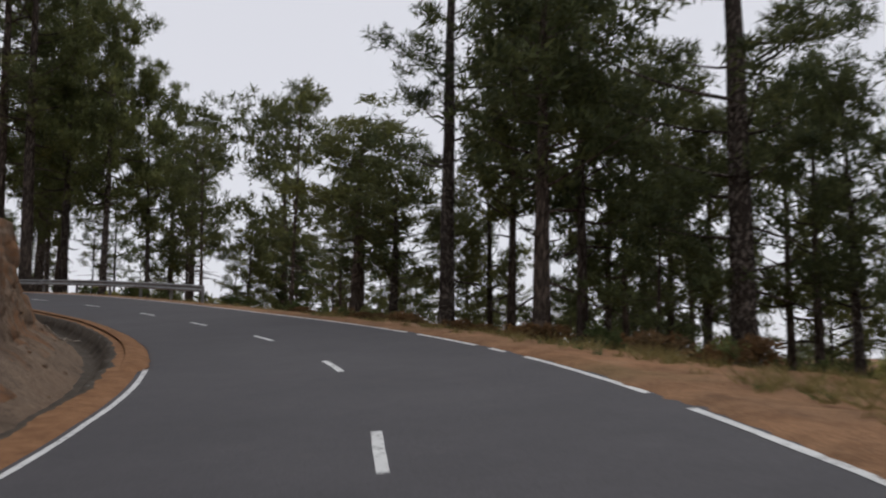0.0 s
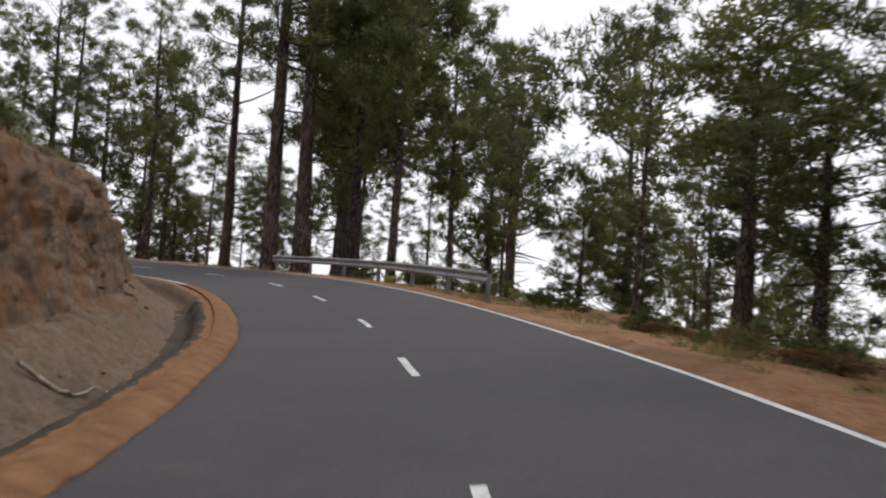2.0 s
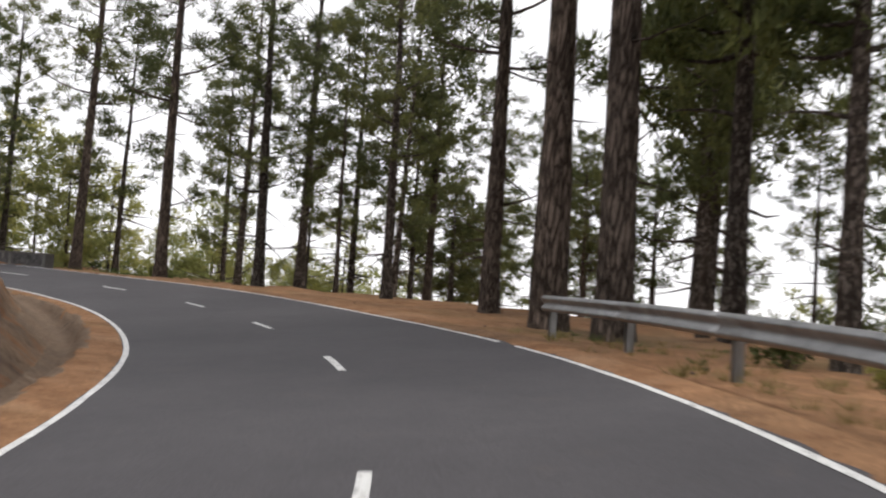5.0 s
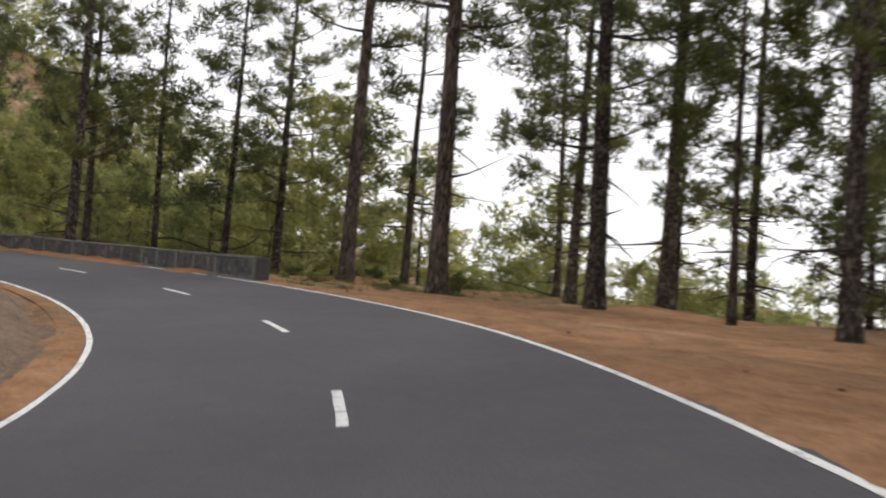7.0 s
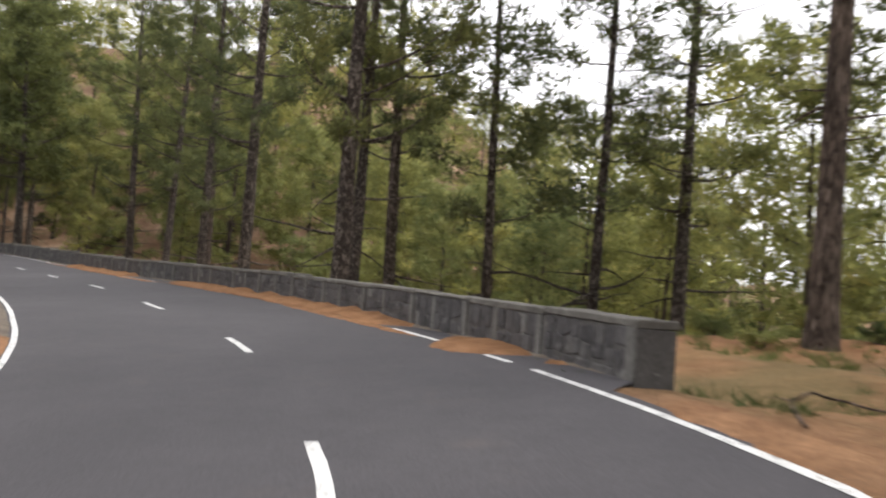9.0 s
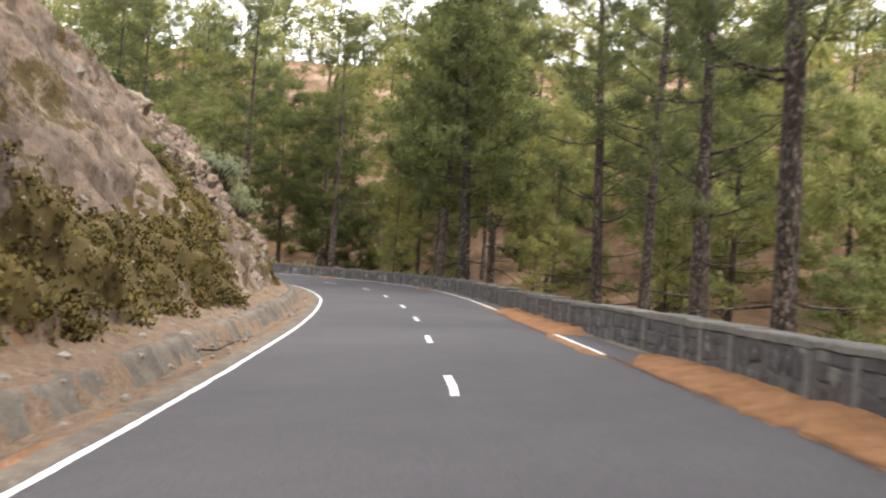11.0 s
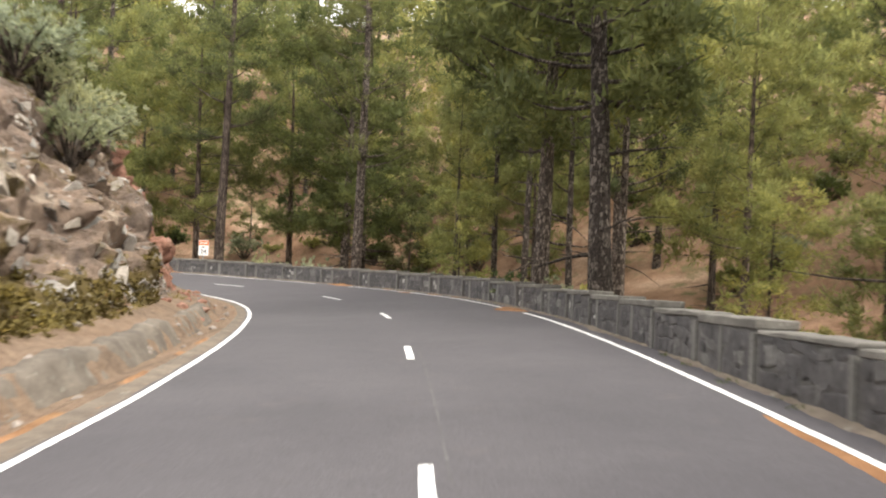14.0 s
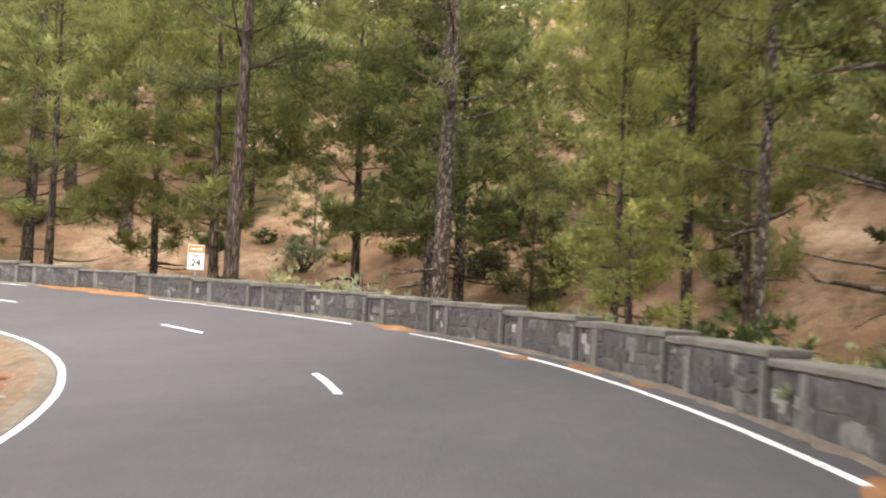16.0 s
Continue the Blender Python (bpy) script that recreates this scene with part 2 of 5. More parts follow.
def make_bark(name, dark, mid, light, tall=0.2, fine=11.0, flaky=False):
    """Furrowed bark in plates; flaky: pale scales among dark ones."""
    m = Nodes(name, 0.95, spec=0.1)
    v = m.stretch(m.where, (1, 1, tall))
    bent = m.mix(0.2, v, m.noise(4.0, 5, 0.65, v))
    plates = m.cells(fine, bent, "DISTANCE_TO_EDGE")
    shade = m.ramp(plates, (0.0, dark), (0.10, mid), (0.34, light))
    if flaky:
        scale = m.ramp(m.cells(fine, bent, "F1", "Color"), (0.0, mid), (0.5, mid), (0.62, light), (1.0, light))
        shade = m.mix(m.ramp(plates, (0.02, (0, 0, 0)), (0.14, (1, 1, 1))), dark, scale)
    tone = m.ramp(m.noise(1.2, 5, 0.65, m.where), (0.3, (0.6, 0.58, 0.56)), (0.7, (1.2, 1.15, 1.1)))
    grain = m.ramp(m.noise(22, 6, 0.75, m.stretch(m.where, (1, 1, 0.4))), (0.3, (0.6, 0.6, 0.6)), (0.7, (1.25, 1.25, 1.25)))
    each = m.ramp(m.random(), (0.0, (0.75, 0.75, 0.75)), (1.0, (1.2, 1.15, 1.1)))
    m.colour(m.mix(1.0, m.mix(1.0, m.mix(1.0, shade, tone, "MULTIPLY"), grain, "MULTIPLY"), each, "MULTIPLY"))
    return m.bump(m.grey(plates, 0.0, 0.16), 0.9, 0.05).bump(m.noise(30, 5, 0.7, m.stretch(m.where, (1, 1, 0.3))), 0.5, 0.015).mat


def make_foliage(name, dark, mid, light, clear=0.3):
    m = Nodes(name, 0.7, spec=0.2)
    a = m.ramp(m.noise(0.5, 3, 0.6), (0.3, dark), (0.5, mid), (0.72, light))
    b = m.ramp(m.island(), (0.0, (0.75, 0.77, 0.75)), (0.7, (1.05, 1.05, 1.0)), (1.0, (1.35, 1.3, 1.1)))
    c = m.ramp(m.random(), (0.0, (0.75, 0.82, 0.85)), (0.6, (1.05, 1.05, 1.0)), (1.0, (1.22, 1.17, 0.98)))
    col = m.mix(1.0, m.mix(1.0, a, b, "MULTIPLY"), c, "MULTIPLY")
    m.colour(col)
    thin = m.node("ShaderNodeBsdfTranslucent")
    m.link(col, thin.inputs["Color"])
    both = m.node("ShaderNodeMixShader")
    both.inputs["Fac"].default_value = clear
    m.link(m.bsdf.outputs["BSDF"], both.inputs[1]).link(thin.outputs["BSDF"], both.inputs[2])
    m.link(both.outputs["Shader"], m.tree.nodes["Material Output"].inputs["Surface"])
    return m.mat


def make_steel():
    m = Nodes("galvanised_steel", 0.5, 0.75, 0.5)
    a = m.ramp(m.noise(1.8, 5, 0.6), (0.3, (0.22, 0.225, 0.23)), (0.7, (0.36, 0.365, 0.37)))
    b = m.ramp(m.noise(14, 5, 0.7, m.stretch(m.world, (1, 1, 0.3))), (0.3, (0.75, 0.74, 0.72)), (0.7, (1.05, 1.05, 1.05)))
    m.colour(m.mix(1.0, a, b, "MULTIPLY"))
    m.put(m.bsdf.inputs["Roughness"], m.grey(m.noise(5, 4), -0.3, 1.4))
    return m.bump(m.noise(20, 4), 0.1, 0.005).mat


def make_plain(name, colour, rough=0.5):
    m = Nodes(name, rough)
    m.colour(m.mix(1.0, m.ramp(m.noise(14, 5, 0.7), (0.3, (0.8, 0.8, 0.8)), (0.65, (1, 1, 1))), colour, "MULTIPLY"))
    return m.mat


ASPHALT, PAINT, SOIL, LITTER = make_asphalt(), make_paint(), make_soil(), make_needles_fallen()
EARTH, ROCK, TUFF, STONE = make_earth(), make_rock(), make_tuff(), make_stone()
DIRT = make_concrete("grey_dirt", (0.085, 0.070, 0.056), (0.185, 0.152, 0.118))
# dark brown that puts the shade of the ditch into its colour
DITCH_SHADE = make_concrete("ditch_shade", (0.035, 0.028, 0.021), (0.085, 0.066, 0.047))
HILL = make_hill()
TALUS, BLOCK, RUBBLE = make_talus(), make_block("broken_rock", False), make_block("rock_rubble", True)
ROCK_PLAIN = make_concrete("grey_rock", (0.16, 0.135, 0.115), (0.34, 0.30, 0.26))
COPING = make_concrete("weathered_concrete", (0.085, 0.080, 0.071), (0.175, 0.165, 0.146))
CORE = make_concrete("dark_mortar", (0.07, 0.067, 0.064), (0.125, 0.12, 0.113))
MORTAR = make_concrete("pale_mortar", (0.11, 0.106, 0.099), (0.19, 0.184, 0.171))
LINING = make_concrete("ditch_concrete", (0.075, 0.064, 0.052), (0.19, 0.162, 0.132))
BARK = make_bark("pine_bark", (0.030, 0.025, 0.021), (0.098, 0.082, 0.072), (0.190, 0.163, 0.144), 0.14, 15.0)
BARK_GREY = make_bark("grey_pine_bark", (0.034, 0.030, 0.027), (0.088, 0.076, 0.068), (0.25, 0.227, 0.207), 0.42, 21.0, True)
NEEDLES = make_foliage("pine_needles", (0.066, 0.078, 0.036), (0.112, 0.123, 0.052), (0.170, 0.174, 0.070), 0.48)
NEEDLES_OLD = make_foliage("old_pine_needles", (0.078, 0.092, 0.038), (0.130, 0.143, 0.053), (0.190, 0.195, 0.070), 0.4)
NEEDLES_DEEP = make_foliage("deep_green_pine_needles", (0.085, 0.098, 0.038), (0.142, 0.153, 0.053), (0.215, 0.213, 0.070), 0.48)
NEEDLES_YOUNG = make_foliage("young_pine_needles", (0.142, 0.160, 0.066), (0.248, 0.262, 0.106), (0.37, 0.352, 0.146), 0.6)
NEEDLES_OLIVE = make_foliage("olive_pine_needles", (0.138, 0.147, 0.058), (0.240, 0.246, 0.094), (0.36, 0.340, 0.130), 0.6)
SHRUB = make_foliage("shrub_leaves", (0.05, 0.07, 0.025), (0.085, 0.11, 0.04), (0.13, 0.14, 0.06))
SILVER = make_foliage("silvery_leaves", (0.19, 0.205, 0.125), (0.29, 0.305, 0.195), (0.42, 0.425, 0.30), 0.4)
BROWN = make_foliage("withered_leaves", (0.10, 0.06, 0.03), (0.17, 0.10, 0.05), (0.24, 0.15, 0.075), 0.3)
DRY = make_foliage("dry_grass", (0.14, 0.11, 0.045), (0.20, 0.165, 0.07), (0.26, 0.22, 0.11), 0.25)
MOSS = make_foliage("moss", (0.045, 0.032, 0.011), (0.092, 0.068, 0.020), (0.140, 0.108, 0.030), 0.1)
MOSSY = make_concrete("mossy_rock", (0.05, 0.036, 0.014), (0.12, 0.088, 0.032))
STEEL = make_steel()
SEAL = make_concrete("pale_seal", (0.065, 0.062, 0.065), (0.12, 0.116, 0.116))
PALE_WOOD = make_bark("bleached_wood", (0.38, 0.34, 0.29), (0.52, 0.48, 0.42), (0.62, 0.58, 0.53), 0.1, 30.0)
WHITE_PLATE, ORANGE_PLATE, BLACK_INK = make_plain("white_plate", (0.78, 0.78, 0.76)), make_plain("orange_plate", (0.75, 0.17, 0.05)), make_plain("black_ink", (0.02, 0.02, 0.02))


# ---- the plan: a spine along the middle of the road, in metres ----
SPINE = [(1.5, -40.0, -2.9), (1.4, -21.5, -1.75), (0.9, -9.6, -0.95), (-0.04, 2.36, -0.16), (-1.12, 14.27, 0.63), (-4.59, 25.72, 1.37),
         (-10.05, 36.37, 2.06), (-16.64, 46.35, 2.81), (-24.83, 55.07, 3.47), (-34.92, 61.52, 3.9), (-46.1, 65.74, 4.39), (-58.03, 66.21, 4.87),
         (-69.7, 63.6, 5.29), (-80.79, 59.02, 5.61), (-91.72, 54.08, 5.86), (-102.41, 48.63, 6.2), (-112.78, 42.62, 6.52), (-121.84, 34.84, 6.85),
         (-126.23, 23.82, 7.16), (-124.34, 12.13, 7.61), (-116.87, 2.9, 8.11), (-107.0, -5.0, 8.6), (-96.0, -11.0, 9.1), (-75.0, -20.0, 10.0)]
AT = [0, 12, 24, 36, 48, 60, 72, 84, 96, 108, 120, 132, 144, 156, 168, 180, 192, 204]
BANK = [.089, .097, .100, .097, .098, .106, .111, .120, .109, .092, .070, .049, .041, .050, .062, .069, .072, .073]
RIGHT = [3.05, 2.90, 2.93, 3.08, 3.12, 2.98, 2.99, 2.95, 2.86, 2.65, 2.52, 2.68, 3.1, 3.42, 3.43, 3.35, 3.28, 3.2]
LEFT = [3.24, 3.15, 2.67, 2.35, 2.63, 2.93, 2.94, 2.98, 2.87, 2.98, 2.78, 2.81, 2.73, 3.04, 3.22, 3.1, 2.95, 2.85]


def spline(knots, step):
    """A natural cubic spline through the knots, sampled evenly along its plan."""
    y = np.array(knots, float)
    t = np.r_[0, np.cumsum(np.linalg.norm(np.diff(y[:, :2], axis=0), axis=1))]
    n, h = len(t), np.diff(t)
    a, b = np.eye(n), np.zeros_like(y)
    for i in range(1, n - 1):
        a[i, i - 1:i + 2] = h[i - 1], 2 * (h[i - 1] + h[i]), h[i]
        b[i] = 6 * ((y[i + 1] - y[i]) / h[i] - (y[i] - y[i - 1]) / h[i - 1])
    m = np.linalg.solve(a, b)
    q = np.linspace(0, t[-1], 6000)
    i = np.clip(np.searchsorted(t, q) - 1, 0, n - 2)
    u, w, hh = (t[i + 1] - q)[:, None], (q - t[i])[:, None], h[i][:, None]
    p = (m[i] * u**3 + m[i + 1] * w**3) / (6 * hh) + (y[i] / hh - m[i] * hh / 6) * u + (y[i + 1] / hh - m[i + 1] * hh / 6) * w
    s = np.r_[0, np.cumsum(np.linalg.norm(np.diff(p, axis=0), axis=1))]
    s -= s[np.argmin(((p - y[3]) ** 2).sum(1))]
    e = np.arange(s[0], s[-1], step)
    return e, np.stack([np.interp(e, s, p[:, k]) for k in range(3)], 1)


LS, LP = spline(SPINE, 0.5)
LT = np.gradient(LP[:, :2], axis=0)
LT /= np.linalg.norm(LT, axis=1)[:, None]
LN = np.stack([-LT[:, 1], LT[:, 0]], 1)
S_MIN, S_MAX = LS[0], LS[-1]


def along(s):
    """Middle of the road and its left-hand normal at the chainage s."""
    return (np.stack([np.interp(s, LS, LP[:, k]) for k in range(3)], -1), np.stack([np.interp(s, LS, LN[:, k]) for k in range(2)], -1))


def bank(s):
    return np.interp(s, AT, BANK)


def w_right(s):
    return np.interp(s, AT, RIGHT)


def w_left(s):
    return np.interp(s, AT, LEFT)


def smooth(a, b, x):
    t = np.clip((np.asarray(x, float) - a) / (b - a), 0, 1)
    return t * t * (3 - 2 * t)


def hill_there(x, y):
    """How far the slope across the ravine reaches: it ends to the north."""
    return 1 - smooth(36, 74, y + 0.213 * (x + 41))


def right_side(s, u, hill):
    """Height over the right edge of the road, u metres beyond it: verge and plateau, then ravine and the slope across it."""
    w = np.interp(s, [0, 30, 46, 62, 80, 100, 115], [17, 15, 11, 13, 22, 26, 24])
    far = np.maximum(u - w, 0)
    fall = np.interp(s, [0, 40, 60, 75], [0.1, 0.1, 0.03, -0.004])
    a = -fall * np.clip(u - 1.5, 0, 14) - 26 * (1 - np.exp(-far / 60))
    drop = np.minimum(u, 1.2) * 0 - 0.55 * smooth(0.95, 1.9, u)
    up = np.maximum(u - 36, 0)
    b = drop - 0.22 * np.minimum(np.maximum(u - 1.5, 0), 34) + 50 * (1 - np.exp(-up / 90)) * hill - 14 * smooth(36, 120, u) * (1 - hill)
    up = np.maximum(u - 13, 0)
    c = drop - 0.06 * np.minimum(np.maximum(u - 1.5, 0), 12) + 60 * (1 - np.exp(-up / 95)) * smooth(0, 12, up) * hill
    mid = smooth(106, 124, s)
    end = smooth(138, 168, s)
    near = smooth(96.5, 98.5, s) * (1 - smooth(2, 6, u)) * (1 - mid)
    return a * (1 - mid) + near * drop + mid * (b * (1 - end) + c * end)


def bank_top(s):
    return np.interp(s, [-40, 0, 22, 34, 40, 44, 47, 50, 56, 98, 106, 114, 122, 135, 150, 157, 163, 168, 174, 182], [2.2, 2.1, 2.2, 2.45, 2.4, 2.1, 1.3, .8, .7, .8, 2.2, 4.5, 6.6, 6.9, 5.6, 4.1, 2.8, 2.0, .9, .5])


def face_start(s):
    """Where the cut face begins, beyond the left edge."""
    return np.interp(s, [45, 60, 100, 110], [2.4, 2.2, 2.0, 1.9])


def face_run(s):
    """How far the cut face leans back."""
    return np.maximum(np.interp(s, [0, 20, 46, 60, 105, 125, 150, 160], [0.5, 0.36, 0.30, 0.7, 0.75, 0.8, 0.72, 0.5]) * bank_top(s), 0.4)


def left_side(s, v):
    """Height over the left edge of the road, v metres beyond it: needle verge, ditch, talus, cut face, and the slope above."""
    top, first, late = bank_top(s), face_start(s), smooth(70, 100, s)
    early = -0.42 * smooth(0.7, 0.95, v) + 0.8 * smooth(1.1, 2.5, v)
    kerb = -0.14 * smooth(0.45, 0.7, v) + 0.34 * smooth(0.8, 1.1, v) + 0.22 * smooth(1.15, 2.0, v)
    run = face_run(s)
    face = np.clip((v - first) / run, 0, 1)
    above = np.maximum(v - first - run, 0)
    return early * (1 - late) + kerb * late + top * face + 9 * (1 - np.exp(-above * 0.35 / 9))


def wall_offset(s):
    """Face of the parapet, to the left of the middle line."""
    return -w_right(s) - np.interp(s, [96, 104, 120, 140, 152, 180], [0.62, 0.5, 0.75, 0.5, 0.42, 0.4])


def chainage(x, y):
    """s and d (to the left of the middle line) of places, by the nearest point of the spine."""
    p = np.stack([np.ravel(x), np.ravel(y)], 1).astype(float)
    s, d = np.empty(len(p)), np.empty(len(p))
    for k in range(0, len(p), 4000):
        q = p[k:k + 4000]
        i = ((q[:, None] - LP[None, :, :2]) ** 2).sum(2).argmin(1)
        off = q - LP[i, :2]
        s[k:k + 4000] = LS[i] + (off * LT[i]).sum(1)
        d[k:k + 4000] = (off * LN[i]).sum(1)
    return s, d


def height(s, d):
    """Ground height at a chainage and an offset to the left."""
    zc = np.interp(s, LS, LP[:, 2])
    bk, wr, wl = bank(s), w_right(s), w_left(s)
    on = zc - bk * np.clip(d, -wr, wl)
    p, n = along(s)
    hill = hill_there(p[..., 0] + n[..., 0] * d, p[..., 1] + n[..., 1] * d)
    return on + np.where(d < -wr, right_side(s, -d - wr, hill), 0) + np.where(d > wl, left_side(s, d - wl), 0)


SHEET = {}


def ground(x, y):
    """Ground height: by the plan beside the road, by the sheet further out."""
    s, d = chainage(x, y)
    z = height(s, d)
    if SHEET:
        gx, gy, gz = SHEET["x"], SHEET["y"], SHEET["z"]
        px, py = np.ravel(np.asarray(x, float)), np.ravel(np.asarray(y, float))
        i, k = np.clip(np.searchsorted(gx, px) - 1, 0, len(gx) - 2), np.clip(np.searchsorted(gy, py) - 1, 0, len(gy) - 2)
        a, b = (px - gx[i]) / (gx[i + 1] - gx[i]), (py - gy[k]) / (gy[k + 1] - gy[k])
        sheet = gz[i, k] * (1 - a) * (1 - b) + gz[i + 1, k] * a * (1 - b) + gz[i, k + 1] * (1 - a) * b + gz[i + 1, k + 1] * a * b
        out = np.maximum(-d - w_right(s), d - w_left(s) - 8)
        z = np.where(out > 6, sheet, z)
    return z


# ---- mesh helpers ----
def mesh_of(name, verts, faces, *materials, slots=None, shade=False):
    me = bpy.data.meshes.new(name)
    me.from_pydata([tuple(map(float, v)) for v in verts], [], [tuple(map(int, f)) for f in faces])
    for m in materials:
        me.materials.append(m)
    if slots is not None:
        me.polygons.foreach_set("material_index", np.asarray(slots, dtype=np.int32))
    if shade:
        me.polygons.foreach_set("use_smooth", np.ones(len(me.polygons), dtype=bool))
    me.update()
    return me


def part(name, data, material, parent, label="", at=None):
    """Links a mesh or a bmesh as one object under a thing or a part."""
    if isinstance(data, bmesh.types.BMesh):
        me = bpy.data.meshes.new(name)
        data.to_mesh(me)
        data.free()
        me.materials.append(material)
        data = me
    ob = new(name, data)
    ob.parent = parent
    if at is not None:
        ob.matrix_basis = at
    return tagged(ob, label) if label else ob


def grid_faces(rows, cols):
    r, c = np.meshgrid(np.arange(rows - 1), np.arange(cols - 1), indexing="ij")
    a = (r * cols + c).ravel()
    return np.stack([a, a + 1, a + cols + 1, a + cols], 1)


def rough(p, scale, depth=4, seed=0.0):
    """Layered noise at many places."""
    return np.array([noise.fractal(Vector((x * scale + seed, y * scale + seed, z * scale)), 0.9, 2.1, depth) for x, y, z in p])


def on_road(s, d, lift=0.0):
    """A place on the road's surface."""
    p, n = along(np.asarray(s, float))
    d = np.asarray(d, float)
    return np.stack([p[..., 0] + n[..., 0] * d, p[..., 1] + n[..., 1] * d, p[..., 2] - bank(s) * d + lift], -1)


def ribbon(name, s, lo, hi, lift, material, parent=None, ragged=0.0, seed=0):
    """A painted strip on the road between two offsets."""
    rng = np.random.RandomState(seed)
    lo, hi = np.broadcast_to(lo, s.shape) + rng.uniform(-ragged, ragged, len(s)), np.broadcast_to(hi, s.shape) + rng.uniform(-ragged, ragged, len(s))
    v = np.stack([on_road(s, lo, lift), on_road(s, hi, lift)], 1).reshape(-1, 3)
    return part(name, mesh_of(name, v, grid_faces(len(s), 2)[:, ::-1], material), material, parent)


# ---- road ----
def build_road():
    s = np.arange(S_MIN + 1, S_MAX - 1, 0.5)
    cross = np.linspace(0, 1, 13)
    lo, hi = np.where(s > 97.0, wall_offset(s) - 0.06, -w_right(s) - 0.16), w_left(s) + 0.16
    edge = rough(np.stack([s, s * 0, s * 0], 1), 0.8, 3) * 0.05
    d = (lo - edge)[:, None] + (hi + edge - lo)[:, None] * cross[None]
    v = on_road(np.repeat(s[:, None], 13, 1), d).reshape(-1, 3)
    road = new("road", mesh_of("road", v, grid_faces(len(s), 13)[:, ::-1], ASPHALT, shade=True))
    tagged(road, "grey asphalt mountain road curving through pine forest", "road", kind="structure")
    for k, (a, b) in enumerate(DASHES):
        q = np.linspace(a, b, 7)
        side = np.interp(q, [0, 8.5, 16.4, 24, 31.5, 38.6, 46.6, 78.4, 86.4, 94.5, 102.5, 110.5, 118, 125, 150, 157, 163], [-0.1, 0.02, -0.06, -0.03, 0, -0.06, 0, 0.03, 0, -0.08, -0.04, 0.15, -0.05, 0, 0, -0.07, 0])
        ribbon("centre_dash", q, side - 0.052, side + 0.052, 0.005, PAINT, road, 0.004, k)
    k = 0
    for a, b in LINES_RIGHT:
        q = np.arange(a, b, 0.4)
        ribbon("edge_line", q, -w_right(q) - 0.045, -w_right(q) + 0.045, 0.005, PAINT, road, 0.006, 100 + k)
        k += 1
    for a, b in LINES_LEFT:
        q = np.arange(a, b, 0.4)
        ribbon("edge_line", q, w_left(q) - 0.045, w_left(q) + 0.045, 0.005, PAINT, road, 0.006, 200 + k)
        k += 1
    return road


DASHES = [(a - 1.0, a + 1.0) for a in (0.55, 8.5, 16.4, 24.0, 31.5, 38.6, 46.6, 54.0, 62.2, 70.4, 78.35, 86.4, 94.5, 102.5, 110.5, 118.1, 125.6, 133.0, 140.1, 148.9, 157.8, 166.3, 174.9, 183.5, 192)]
LINES_RIGHT = [(-30, 9.5), (10.4, 15.5), (16.2, 17.0), (17.8, 21.5), (22.2, 63.5), (64.2, 98.9), (99.3, 100.3), (101.9, 104.2), (106.7, 107.1), (121.8, 127.0), (138.5, 158.3), (160.3, 172), (174, 182), (186, 215)]
LINES_LEFT = [(-30, 19.0), (54.0, 215)]
build_road()


# ---- ground ----
def spaced(lo, hi, step, far):
    inner = np.arange(lo, hi + step, step)
    out = step * 1.35 ** np.arange(1, 24)
    out = np.cumsum(out)
    out = out[out < far]
    return np.r_[(lo - out)[::-1], inner, inner[-1] + out]


def build_ground():
    x, y = spaced(-215, 60, 1.6, 3000), spaced(-50, 175, 1.6, 3000)
    gx, gy = np.meshgrid(x, y, indexing="ij")
    s, d = chainage(gx, gy)
    z = height(s, d)
    out = np.maximum(-d - w_right(s), d - w_left(s))
    bump = rough(np.stack([gx.ravel(), gy.ravel(), gx.ravel() * 0], 1), 0.11, 4)
    soft, keep = z.reshape(gx.shape), smooth(10, 26, out).reshape(gx.shape)
    for _ in range(60):
        mean = soft.copy()
        mean[1:-1, 1:-1] = (soft[:-2, 1:-1] + soft[2:, 1:-1] + soft[1:-1, :-2] + soft[1:-1, 2:]) / 4
        soft = soft + (mean - soft) * keep
    z = soft.ravel()
    z = z + bump * 0.55 * smooth(4, 12, out) + 6 * bump * smooth(60, 250, out)
    z -= 0.55 * (1 - smooth(4.2, 6.0, out))
    z -= 1.2 * ((d > w_left(s)) & (d < w_left(s) + 11.5)) * (1 - smooth(9.0, 11.0, d - w_left(s)))
    SHEET.update(x=x, y=y, z=z.reshape(gx.shape))
    v = np.stack([gx.ravel(), gy.ravel(), z], 1)
    first = grid_faces(len(x), len(y))[:, 0]
    wander = rough(v[first] * (1, 1, 0), 0.08, 3) * 14
    slope_soil = ((s[first] + wander > 112) & (d[first] < 0)).astype(int)
    ob = new("ground", mesh_of("ground", v, grid_faces(len(x), len(y)), SOIL, HILL, slots=slope_soil, shade=True))
    return tagged(ob, "ochre forest floor with dry pine needles", "ground", kind="structure")


